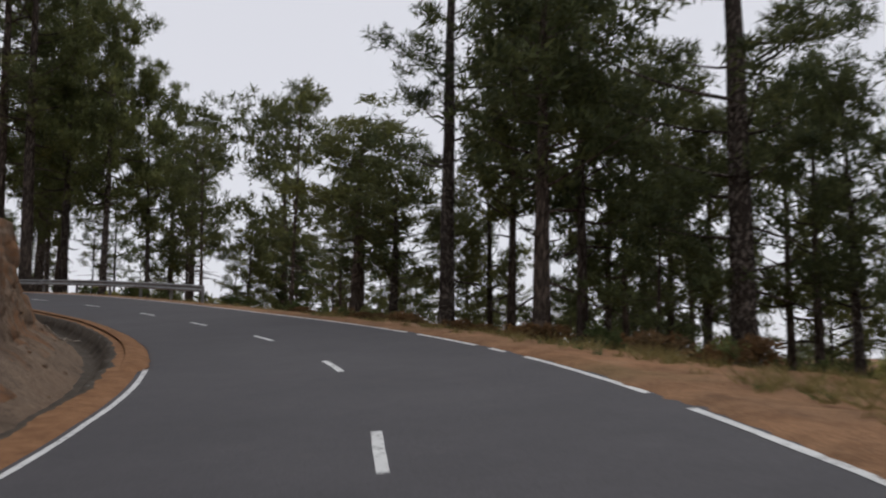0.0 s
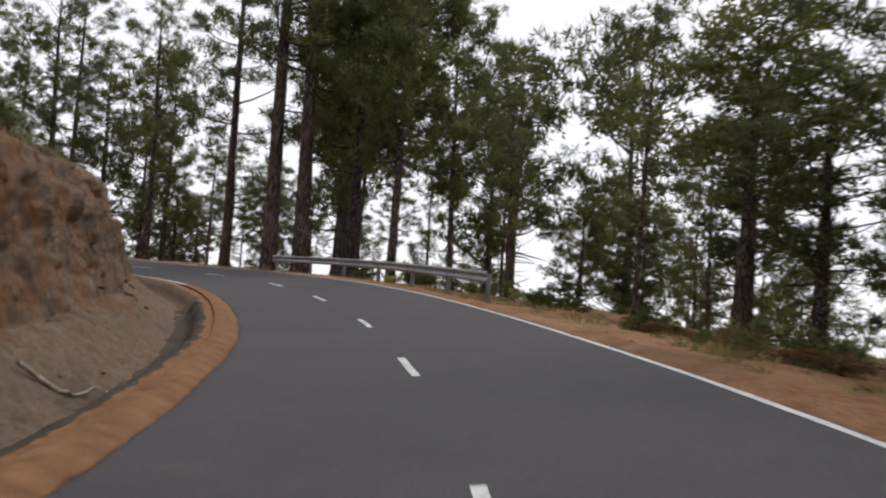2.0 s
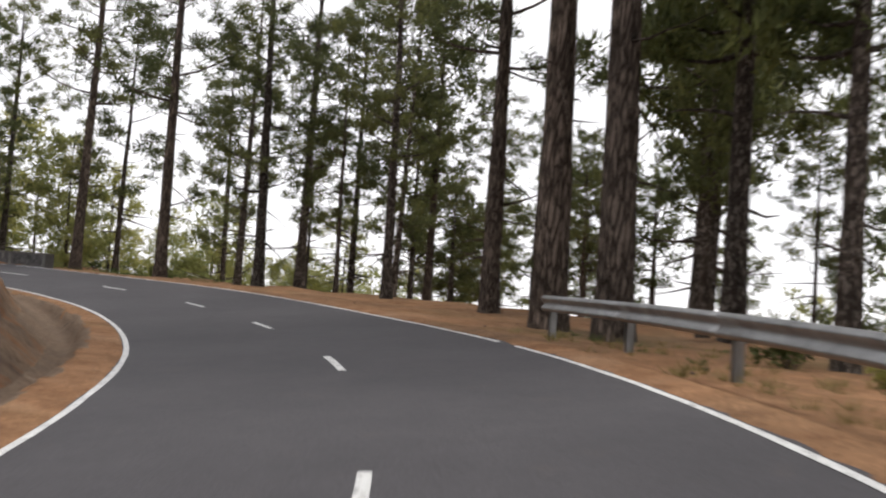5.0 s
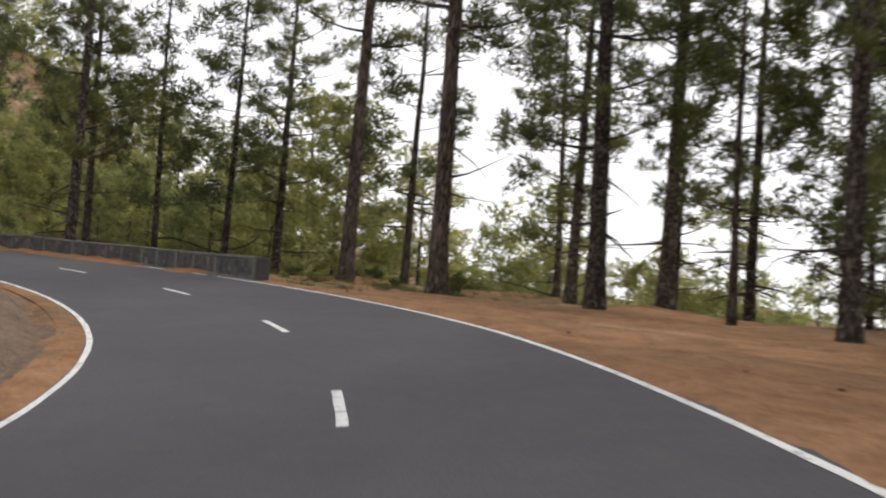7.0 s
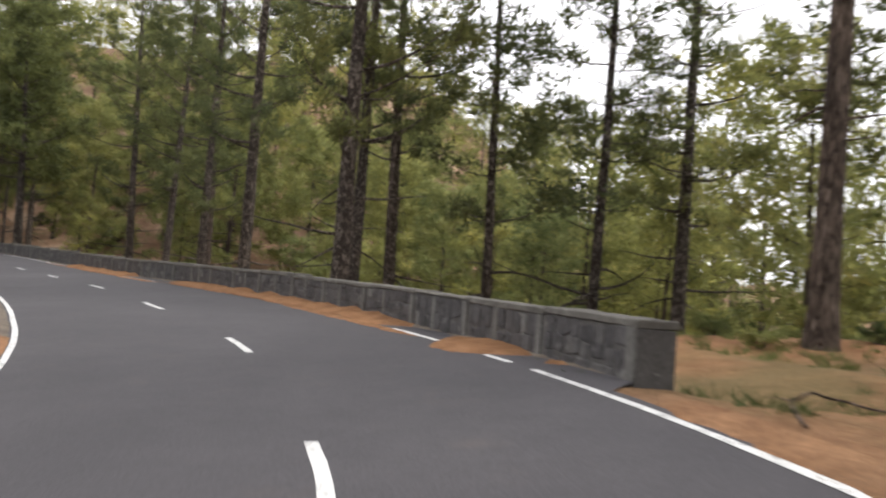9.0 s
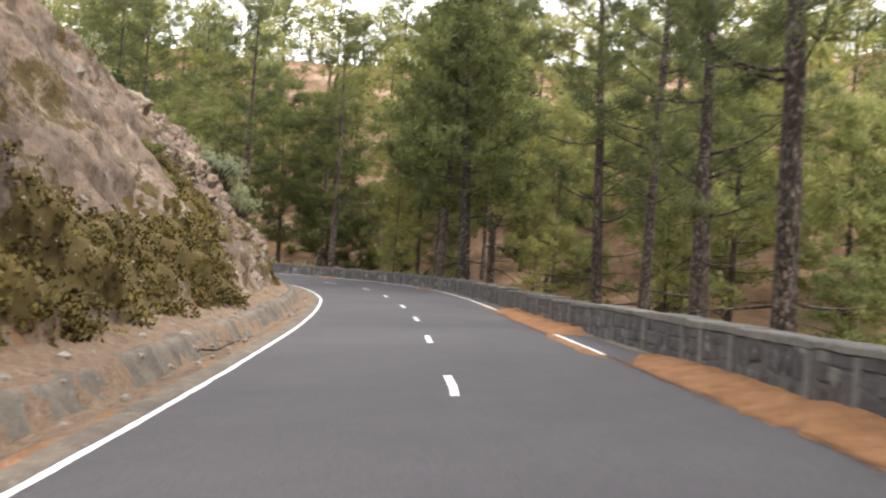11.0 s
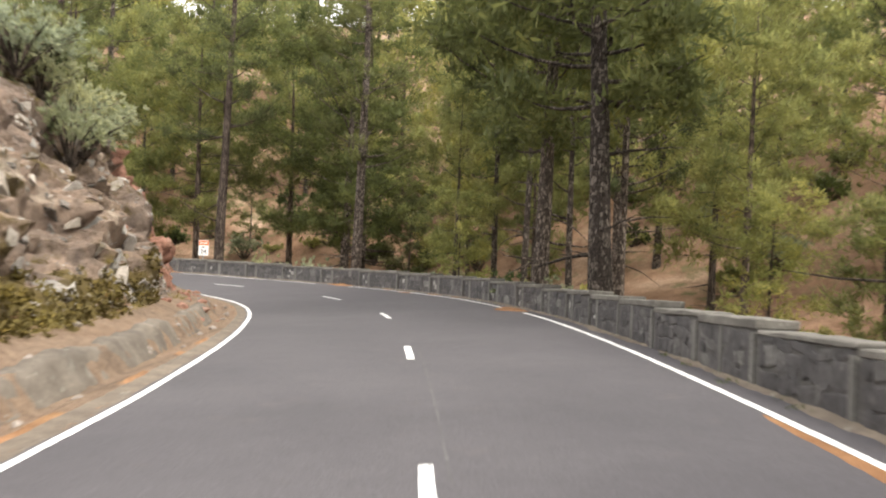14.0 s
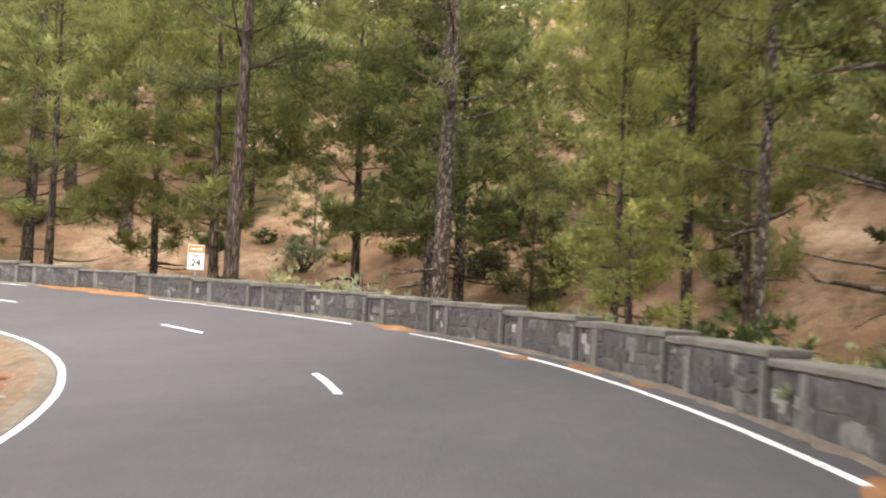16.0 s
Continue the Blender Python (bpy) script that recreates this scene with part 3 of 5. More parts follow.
def build_right_verge():
    s = np.arange(S_MIN + 1, S_MAX - 1, 0.4)
    u = np.r_[-0.3, -0.05, 0.12, 0.3, np.arange(0.6, 6.6, 0.3)]
    ss, uu = np.meshgrid(s, u, indexing="ij")
    d = -w_right(ss) - uu
    z = height(ss.ravel(), d.ravel())
    p, n = along(ss.ravel())
    v = np.stack([p[:, 0] + n[:, 0] * d.ravel(), p[:, 1] + n[:, 1] * d.ravel(), z], 1)
    uf = uu.ravel()
    v[:, 2] += rough(v, 0.5, 4) * 0.10 * smooth(0.3, 2.0, uf) - 0.10 * (uf < 0) - 0.012 * (np.abs(uf - 0.12) < 0.08)
    v[:, 2] -= 0.06 * (uf < 1.3) * (ss.ravel() > 97.5)
    v[:, 2] += 0.02 * (uf > 0.2) - 0.8 * smooth(5.6, 6.3, uf)
    ob = new("verge_right", mesh_of("verge", v, grid_faces(len(s), len(u)), SOIL, shade=True))
    return tagged(ob, "ochre road verge covered with dry pine needles", "verge", kind="structure")


MOSS_PATCHES = [(130.5, 0.12, 5.0, 0.19), (136.8, 0.38, 1.7, 0.22), (134.6, 0.2, 1.6, 0.12), (119.0, 0.10, 4.5, 0.17), (125.0, 0.12, 3.6, 0.15), (114.0, 0.2, 3.0, 0.2), (149.0, 0.03, 3.5, 0.07), (155.0, 0.06, 2.0, 0.09)]


def moss_near(s, f):
    """Below 1 inside the mossy patches of the rock face, by chainage and share of the face's height."""
    return np.min([((s - a) / p) ** 2 + ((f - b) / q) ** 2 for a, b, p, q in MOSS_PATCHES], axis=0)


def veins(p, s):
    """Slanting streaks by which moss and bare rock alternate on the face."""
    return rough(np.stack([s * 0.8 + p[:, 2] * 0.9, p[:, 2] * 0.3, s * 0], 1), 0.8, 4, 31.0) + 0.45 * rough(p, 1.7, 3, 9.0)


def build_left_bank():
    s = np.concatenate([np.arange(S_MIN + 1, -2, 0.8), np.arange(-2, 52, 0.2), np.arange(52, 104, 0.3), np.arange(104, 178, 0.18), np.arange(178, 214, 0.6)])
    w = np.r_[-0.3, -0.05, 0.15, 0.4, 0.6, 0.72, 0.84, 0.96, 1.1, 1.25]
    x = np.linspace(0, 1, 7)[1:]
    f = np.linspace(0, 1, 34)[1:]
    a = np.arange(0.4, 8.5, 0.5)
    ss = np.repeat(s[:, None], len(w) + len(x) + len(f) + len(a), 1)
    run = face_run(s)
    first = face_start(s)[:, None]
    vv = np.concatenate([np.repeat(w[None], len(s), 0), 1.25 + (first - 1.25) * x[None], first + run[:, None] * f[None], first + run[:, None] + a[None]], 1)
    d = w_left(ss) + vv
    p, n = along(ss.ravel())
    q = np.stack([p[:, 0] + n[:, 0] * d.ravel(), p[:, 1] + n[:, 1] * d.ravel(), height(ss.ravel(), d.ravel())], 1)
    vf, sf = vv.ravel(), ss.ravel()
    start = face_start(sf)
    face = smooth(start - 0.35, start + 0.6, vf)
    tall = np.clip(bank_top(sf) / 3, 0.25, 1)
    rocky = smooth(106, 114, sf) * (1 - smooth(170, 176, sf))
    gully = rough(np.stack([sf * 0.9, q[:, 2] * 0.22, sf * 0], 1), 0.9, 5) * 0.42
    crag = rough(q * (1, 1, 1.4), 0.42, 6, 7.0)
    blocky = np.array([noise.cell(Vector((x * 1.5, y * 1.5, z * 2.1))) for x, y, z in q + rough(q, 1.1, 3)[:, None] * 0.35])
    ridge = np.abs(rough(q * (1, 1, 0.7), 0.8, 6, 3.0)) * -1.6 + 0.4
    ledge = np.array([noise.voronoi(Vector((x * 0.55, y * 0.55, z * 0.8)))[0][0] for x, y, z in q])
    late = smooth(132, 144, sf)
    streak = rough(np.stack([sf * 0.75 + q[:, 2] * 0.8, q[:, 2] * 0.12, sf * 0], 1), 0.9, 4, 21.0)
    push = face * tall * ((1 - rocky) * (0.7 * gully + 0.35 * crag + 0.14 * (blocky - 0.5) + 0.25 * ridge + 0.16 * rough(q * (1, 1, 0.8), 2.4, 4, 17.0)) + rocky * ((0.42 + 0.1 * late) * crag + (0.02 + 0.2 * late) * (blocky - 0.5) + 0.18 * (0.45 - ledge) + (0.16 + 0.16 * late) * ridge + (0.07 + 0.09 * late) * rough(q * (1, 1, 1.3), 2.6, 4, 11.0) + 0.5 * (1 - late) * streak))
    push += (1 - face) * smooth(0.2, 0.6, vf) * (rough(q, 1.2, 4, 3.0) * 0.08 + rough(q, 3.4, 4, 9.0) * 0.05)
    nn = n
    q[:, 0] -= nn[:, 0] * push
    q[:, 1] -= nn[:, 1] * push
    q[:, 2] += 0.45 * push * face - 0.10 * (vf < 0) + 0.02 * (vf > 0.2)
    cols = len(w) + len(x) + len(f) + len(a)
    last = np.arange(len(q)) % cols >= cols - 2
    q[:, 2] -= 1.5 * last
    faces = grid_faces(len(s), cols)[:, ::-1]
    fs, fv = sf[faces[:, 0]], vf[faces[:, 0]]
    wob = rough(q[faces[:, 0]], 0.5, 3) * 3
    slot = np.zeros(len(faces), int)
    slot[(fs + wob > 108) & (fs + wob < 160.5) & (fv > face_start(fs) - 0.1 + wob * 0.12)] = 1
    slot[(fs + wob >= 159.3) & (fs + wob < 172) & (fv > face_start(fs) + wob * 0.1)] = 2
    slot[(fv < 1.3) | ((fv < face_start(fs) - 0.2) & (fs > 70))] = 4
    slot[(slot == 4) & (fs > 47) & (fv > 0.55 + 0.1 * wob)] = 5
    slot[(slot == 4) & (fs + wob > 104) & (fv > np.where(fs > 150, 0.1, 0.12) + 0.1 * wob)] = 5
    slot[(fv > 1.0) & (fv < 1.95 + 0.3 * wob) & (fs < 47 + wob)] = 5
    # shade between bank and needle berm, painted as a dark strip
    slot[(fv > 0.45) & (fv < 1.15) & (fs < 47 + wob)] = 6
    slot[(fv < 0.45) & (fs < 49 + wob)] = 3
    up = (fv - face_start(fs)) / face_run(fs)
    slot[(moss_near(fs, up) + 0.9 * veins(q[faces[:, 0]], fs) < 0.78) & (slot == 1)] = 7
    me = mesh_of("cut_bank", q, faces, EARTH, ROCK, TUFF, LITTER, SOIL, TALUS, DITCH_SHADE, MOSSY, slots=slot)
    me.polygons.foreach_set("use_smooth", (slot != 1) | (fs + wob < 137))
    ob = new("cut_bank", me)
    return tagged(ob, "eroded ochre earth bank turning into mossy rock face", "bank", kind="structure")


build_ground()
build_right_verge()
build_left_bank()


def build_ditch_lining():
    for a, b in ((111, 168),):
        s = np.arange(a, b, 0.16)
        v = np.array([0.78, 0.84, 0.90, 0.96, 1.02, 1.08, 1.16, 1.24, 1.3])
        ss, vv = np.meshgrid(s, v, indexing="ij")
        d = w_left(ss) + vv
        p, n = along(ss.ravel())
        q = np.stack([p[:, 0] + n[:, 0] * d.ravel(), p[:, 1] + n[:, 1] * d.ravel(), height(ss.ravel(), d.ravel())], 1)
        q[:, 2] += 0.03 + rough(q, 0.7, 5, 2.0) * 0.10 + rough(q, 3.5, 4, 5.0) * 0.05 - 0.12 * ((vv.ravel() < 0.8) | (vv.ravel() > 1.25))
        ob = new("ditch_lining", mesh_of("ditch_lining", q, grid_faces(len(s), len(v))[:, ::-1], LINING, shade=True))
        tagged(ob, "crumbling concrete lining of the roadside ditch", "ditch", kind="structure")


build_ditch_lining()


# ---- pines ----
def tube(path, radii, sides, rng=None, lump=0.0):
    """Vertices and faces of a tapered tube along a path."""
    path, radii = np.asarray(path, float), np.asarray(radii, float)
    t = np.gradient(path, axis=0)
    t /= np.linalg.norm(t, axis=1)[:, None] + 1e-9
    ref = np.where(np.abs(t[:, 2:3]) > 0.8, np.array([[1.0, 0, 0]]), np.array([[0, 0, 1.0]]))
    a = np.cross(t, ref)
    a /= np.linalg.norm(a, axis=1)[:, None] + 1e-9
    b = np.cross(t, a)
    g = np.linspace(0, 2 * np.pi, sides, endpoint=False)
    r = np.repeat(radii[:, None], sides, 1)
    if lump and rng is not None:
        r = r * (1 + rng.normal(0, lump, r.shape))
    v = path[:, None] + r[..., None] * (np.cos(g)[None, :, None] * a[:, None] + np.sin(g)[None, :, None] * b[:, None])
    f = []
    for i in range(len(path) - 1):
        for k in range(sides):
            m = (k + 1) % sides
            f.append((i * sides + k, (i + 1) * sides + k, (i + 1) * sides + m, i * sides + m))
    return v.reshape(-1, 3), f


def gather(pieces):
    verts, faces, n = [], [], 0
    for v, f in pieces:
        verts.append(v)
        faces += [tuple(i + n for i in q) for q in f]
        n += len(v)
    return np.concatenate(verts), faces


def tufts(centres, axes, rng, count, length, width, droop=0.2, spread=0.8):
    """Brushes of needles: thin blades that fan out from each centre about its axis."""
    c, ax = np.repeat(np.asarray(centres), count, 0), np.repeat(np.asarray(axes), count, 0)
    r = rng.normal(size=c.shape)
    r /= np.linalg.norm(r, axis=1)[:, None]
    d = ax * 1.15 + r * spread
    d[:, 2] -= droop * rng.rand(len(d))
    d /= np.linalg.norm(d, axis=1)[:, None]
    side = np.cross(d, rng.normal(size=c.shape))
    side /= np.linalg.norm(side, axis=1)[:, None] + 1e-9
    ln = length * rng.uniform(0.65, 1.15, (len(d), 1))
    w = width * rng.uniform(0.6, 1.2, (len(d), 1))
    start = c + r * length * 0.2 - ax * length * 0.15
    v = np.stack([start + side * w, start + d * ln, start - side * w], 1).reshape(-1, 3)
    f = np.arange(len(v)).reshape(-1, 3)
    return v, f


def unit(v):
    return v / (np.linalg.norm(v, axis=-1, keepdims=True) + 1e-9)


def puffs(centres, rng, count, reach, width, flat=0.7):
    """Rounded puffs of needles: blades that stand out of each centre and lie over one another. Also gives soft normals."""
    c = np.repeat(np.asarray(centres), count, 0)
    size = np.repeat(rng.uniform(0.7, 1.25, (len(centres), 1)), count, 0) * reach
    out = unit(rng.normal(size=c.shape) + (0, 0, 0.3))
    start = c + out * size * rng.uniform(0.05, 0.72, (len(c), 1)) * (1, 1, flat)
    d = unit(out * 0.75 + unit(rng.normal(size=c.shape)) * 0.75 + (0, 0, 0.25))
    side = unit(np.cross(d, out) + 0.4 * rng.normal(size=c.shape))
    w = width * rng.uniform(0.6, 1.3, (len(c), 1))
    ln = size * rng.uniform(0.36, 0.66, (len(c), 1))
    up = np.cross(side, d)
    side = side * np.where((up * out).sum(1) > 0, 1, -1)[:, None]
    v = np.stack([start - side * w, start + d * ln, start + side * w], 1).reshape(-1, 3)
    n = unit(out + unit(up) * np.sign((up * out).sum(1))[:, None] * 0.35 + (0, 0, 0.25))
    return v, np.arange(len(v)).reshape(-1, 3)[:, ::-1], np.repeat(n, 3, 0)


def pine_meshes(seed, tall, radius, bare, spread, limbs, blades, length, width, peak=0.55, lean=0.6, dead=9, sides=14, sprout=2, pads=3, pad=0.28, fine=True):
    """Trunk with limbs, and crown, of one pine that stands at the origin."""
    rng = np.random.RandomState(seed)
    rings = 20 if fine else 9
    h = np.linspace(0, 1, rings) ** 1.15
    bend = np.cumsum(rng.normal(0, lean * 0.012 * tall / 10, (rings, 2)), axis=0) * h[:, None]
    path = np.column_stack([bend, h * tall])
    rad = radius * ((1 - h) ** 0.75 * 0.9 + 0.04 + 0.45 * np.exp(-h * tall / 0.45))
    path[0, 2] = -0.8
    wood = [tube(path, rad, sides, rng, 0.035)]
    centre = lambda z: np.array([np.interp(z, path[:, 2], path[:, k]) for k in range(3)])
    tips = []
    for k in range(limbs):
        ring = k // 4
        f = min(max((ring * 4 + 2 + rng.normal(0, 0.7) + 2.2 * (k % 4 == 3) * rng.rand()) / limbs, 0.0), 1.0) ** 0.9
        z = bare + (tall * 0.985 - bare) * f
        az = k * 2.399 + rng.normal(0, 0.5)
        shape = np.interp(f, [0, 0.15, peak, 0.85, 1], [0.55, 0.85, 1, 0.6, 0.14])
        ln = spread * shape * rng.choice([0.5, 0.8, 1.0, 1.2]) * rng.uniform(0.85, 1.15)
        rise = np.interp(f, [0, 0.5, 1], [-0.12, 0.18, 0.95]) + rng.normal(0, 0.16)
        out = np.array([math.cos(az), math.sin(az), 0])
        q = np.linspace(0, 1, 5)
        side = np.array([-out[1], out[0], 0])
        limb = centre(z) + q[:, None] * out * ln + (q * rise * ln)[:, None] * (0, 0, 1) + (q**2.2 * 0.32 * ln)[:, None] * (0, 0, 1) + (np.sin(q * 3 + rng.rand() * 6) * 0.07 * ln)[:, None] * side
        thick = max(0.018, radius * 0.20 * (1 - 0.62 * f)) * rng.uniform(0.7, 1.2)
        wood.append(tube(limb, thick * (1 - 0.8 * q), 4 if radius > 0.3 else 3) if fine else tube(limb[::2], thick * (1 - 0.8 * q[::2]), 3))
        for j in range(sprout + int(ln * 0.75)):
            m = rng.uniform(0.38, 1.0) if j else 1.0
            at = np.array([np.interp(m, q, limb[:, i]) for i in range(3)])
            go = out * rng.uniform(0.0, 0.9) + side * rng.normal(0, 0.8) + np.array([0, 0, rng.uniform(0.05, 0.6)])
            go /= np.linalg.norm(go)
            reach = rng.uniform(0.35, 0.8) * (0.5 + 0.2 * ln)
            end = at + go * reach
            if fine and rng.rand() < 0.35:
                wood.append(tube(np.array([at, end]), [0.017, 0.006], 3))
            for b in range(pads):
                tips.append(end + rng.normal(0, pad, 3) * (1, 1, 0.45) - go * rng.rand() * reach * 0.35)
    for k in range(dead):
        z = bare * rng.uniform(0.35, 1.05)
        az, ln = rng.rand() * 6.3, rng.uniform(0.5, 2.9)
        out = np.array([math.cos(az), math.sin(az), rng.uniform(-0.35, 0.25)])
        q = np.linspace(0, 1, 6)
        sweep = rng.normal(0, 0.22, 3) * ln
        wood.append(tube(centre(z) + q[:, None] * out * ln + (q**2)[:, None] * sweep + rng.normal(0, 0.03, (6, 3)) * q[:, None], (0.025 + 0.012 * ln) * (1 - 0.85 * q), 4))
    tv, tf = gather(wood)
    cv, cf, cn = puffs(tips, rng, blades, length, width)
    middle = np.array([[np.interp(z, path[:, 2], path[:, 0]), np.interp(z, path[:, 2], path[:, 1])] for z in cv[:, 2]])
    cn = unit(cn + 0.55 * unit(np.column_stack([cv[:, :2] - middle, 0.4 * np.ones(len(cv))])))
    return tv, tf, cv, cf, cn


def make_pine(name, label, bark, leaf, *args, **more):
    tv, tf, cv, cf, cn = pine_meshes(*args, **more)
    root = new(name)
    root.empty_display_size = 0.3
    part("trunk", mesh_of("trunk", tv, tf, bark, shade=True), bark, root)
    crown = mesh_of("crown", cv, cf, leaf, shade=True)
    crown.normals_split_custom_set_from_vertices(cn.tolist())
    part("crown", crown, leaf, root)
    return tagged(root, label, "tree")


TALL = "tall pine with a bare flaky trunk and dark needle clumps"
MID = "slender pine with a thin dark trunk and open crown"
YOUNG = "young bushy pine with yellow-green needles down to the ground"
ROUND = "pine with a wide rounded crown and dark trunk below the road"
FAR = "pine with a full green crown on the forest slope"
tall_kinds = [
    make_pine("pine_tree", TALL, BARK, NEEDLES, 11, 25, 0.37, 8.0, 4.4, 40, 36, 0.60, 0.037),
    make_pine("pine_tree", TALL, BARK_GREY, NEEDLES, 12, 23, 0.36, 6.5, 4.0, 40, 36, 0.60, 0.037, lean=1.0),
    make_pine("pine_tree", TALL, BARK, NEEDLES, 13, 27, 0.38, 9.5, 4.8, 40, 36, 0.60, 0.037, peak=0.7),
    make_pine("pine_tree", TALL, BARK_GREY, NEEDLES, 14, 22, 0.35, 4.2, 4.2, 42, 36, 0.60, 0.037, peak=0.45, lean=1.2),
]
mid_kinds = [
    make_pine("pine_tree", MID, BARK, NEEDLES, 21, 15, 0.17, 3.6, 2.3, 38, 24, 0.55, 0.046, lean=1.2),
    make_pine("pine_tree", MID, BARK_GREY, NEEDLES, 22, 16, 0.18, 2.8, 2.6, 40, 24, 0.55, 0.046, lean=1.0),
    make_pine("pine_tree", MID, BARK, NEEDLES, 23, 14, 0.16, 5.0, 2.1, 32, 24, 0.55, 0.046, lean=1.6),
]
round_kinds = [
    make_pine("pine_tree", ROUND, BARK, NEEDLES, 51, 13.0, 0.33, 4.2, 3.4, 36, 20, 0.74, 0.074, peak=0.6, lean=1.3, pad=0.36),
    make_pine("pine_tree", ROUND, BARK_GREY, NEEDLES, 52, 12.2, 0.32, 3.2, 3.2, 36, 20, 0.74, 0.074, peak=0.5, lean=1.6, pad=0.36),
    make_pine("pine_tree", ROUND, BARK, NEEDLES, 53, 13.8, 0.34, 5.4, 3.5, 36, 20, 0.74, 0.074, peak=0.7, lean=1.3, pad=0.36),
]
DENSE = "pine with a dense dark crown over a bare scaly trunk"
dense_kinds = [
    make_pine("pine_tree", DENSE, BARK_GREY, NEEDLES_OLD, 71, 15.0, 0.31, 4.6, 3.7, 56, 28, 0.66, 0.052, peak=0.28, lean=1.3, dead=5, pads=4, pad=0.34),
]
young_kinds = [
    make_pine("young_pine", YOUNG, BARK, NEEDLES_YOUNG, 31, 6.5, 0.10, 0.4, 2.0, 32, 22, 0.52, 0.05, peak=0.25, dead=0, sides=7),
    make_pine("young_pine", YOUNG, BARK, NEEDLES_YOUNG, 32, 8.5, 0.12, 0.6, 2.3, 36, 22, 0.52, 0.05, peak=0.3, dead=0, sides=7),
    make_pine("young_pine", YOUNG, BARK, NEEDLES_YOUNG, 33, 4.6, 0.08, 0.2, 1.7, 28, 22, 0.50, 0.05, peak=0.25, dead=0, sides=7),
]
UNDER = "young dark pine with branches down to the ground below the verge"
under_kinds = [
    make_pine("young_pine", UNDER, BARK, NEEDLES, 34, 6.0, 0.10, 0.2, 2.1, 34, 22, 0.52, 0.05, peak=0.25, dead=0, sides=7),
    make_pine("young_pine", UNDER, BARK_GREY, NEEDLES, 35, 8.0, 0.12, 0.5, 2.6, 38, 22, 0.54, 0.052, peak=0.35, dead=2, sides=7),
]
far_kinds = [
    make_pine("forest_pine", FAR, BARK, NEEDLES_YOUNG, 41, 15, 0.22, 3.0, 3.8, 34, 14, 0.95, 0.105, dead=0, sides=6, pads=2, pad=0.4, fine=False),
    make_pine("forest_pine", FAR, BARK_GREY, NEEDLES_OLIVE, 42, 17, 0.24, 4.0, 4.0, 34, 14, 0.95, 0.105, dead=0, sides=6, pads=2, pad=0.4, fine=False),
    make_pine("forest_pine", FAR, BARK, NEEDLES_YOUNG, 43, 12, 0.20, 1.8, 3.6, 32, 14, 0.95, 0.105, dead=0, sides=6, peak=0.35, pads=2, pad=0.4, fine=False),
]
BROAD = "broad pine with a full olive-green crown low over the slope"
broad_kinds = [
    make_pine("pine_tree", BROAD, BARK, NEEDLES_OLIVE, 61, 13.5, 0.21, 2.6, 4.2, 42, 26, 0.70, 0.062, peak=0.35, lean=1.1, dead=3, sides=8, pad=0.36),
    make_pine("pine_tree", BROAD, BARK_GREY, NEEDLES_YOUNG, 62, 12.0, 0.20, 2.2, 3.9, 40, 26, 0.70, 0.062, peak=0.3, lean=1.1, dead=3, sides=8, pad=0.36),
    make_pine("pine_tree", BROAD, BARK, NEEDLES_DEEP, 63, 14.5, 0.23, 2.6, 4.4, 48, 26, 0.70, 0.062, peak=0.4, lean=1.1, dead=4, sides=8, pad=0.36),
]
slim_kinds = [
    make_pine("pine_tree", MID, BARK_GREY, NEEDLES_DEEP, 24, 15, 0.17, 4.5, 2.6, 36, 26, 0.58, 0.046, lean=1.2, dead=6),
    make_pine("pine_tree", BROAD, BARK, NEEDLES_OLIVE, 64, 13.0, 0.21, 2.6, 4.0, 40, 52, 0.62, 0.030, peak=0.35, lean=1.1, dead=5, sides=8, pad=0.34),
    make_pine("pine_tree", BROAD, BARK_GREY, NEEDLES_DEEP, 65, 14.0, 0.23, 2.6, 4.3, 44, 52, 0.62, 0.030, peak=0.4, lean=1.1, dead=6, sides=8, pad=0.34),
]
RADII = {id(k): r for kinds, rs in ((dense_kinds, (.31,)), (broad_kinds, (.21, .20, .23)), (round_kinds, (.33, .32, .34)), (tall_kinds, (.37, .36, .38, .35)), (mid_kinds, (.17, .18, .16)), (young_kinds, (.10, .12, .08)), (far_kinds, (.22, .24, .20)), (slim_kinds, (.17, .21, .23)), (under_kinds, (.10, .12))) for k, r in zip(kinds, rs)}
fresh = set(RADII)
rng = np.random.RandomState(5)


def plant(kind, x, y, size, group, turn=None, sink=0.0, stretch_z=1.0):
    """One tree on the ground, behind the parapet where there is one; the first of a kind is the tree that was built."""
    s, d = (float(q[0]) for q in chainage(x, y))
    if s > 96 and -float(w_right(s)) - 1.4 < d < 0:
        p, n = along(np.array(s))
        d = -float(w_right(s)) - 1.4
        x, y = p[0] + n[0] * d, p[1] + n[1] * d
    z = float(ground(x, y)[0]) - sink
    turn = rng.rand() * 360 if turn is None else turn
    m = pose(x, y, z, rng.normal(0, 0.9), rng.normal(0, 0.9), turn) @ Matrix.Diagonal((size, size, size * stretch_z, 1))
    if id(kind) in fresh:
        fresh.discard(id(kind))
        kind.matrix_basis = m
        return tagged(kind, group=group)
    kind_copy = copy_thing(kind, Matrix.Identity(4))
    kind_copy.matrix_basis = m
    return tagged(kind_copy, group=group)


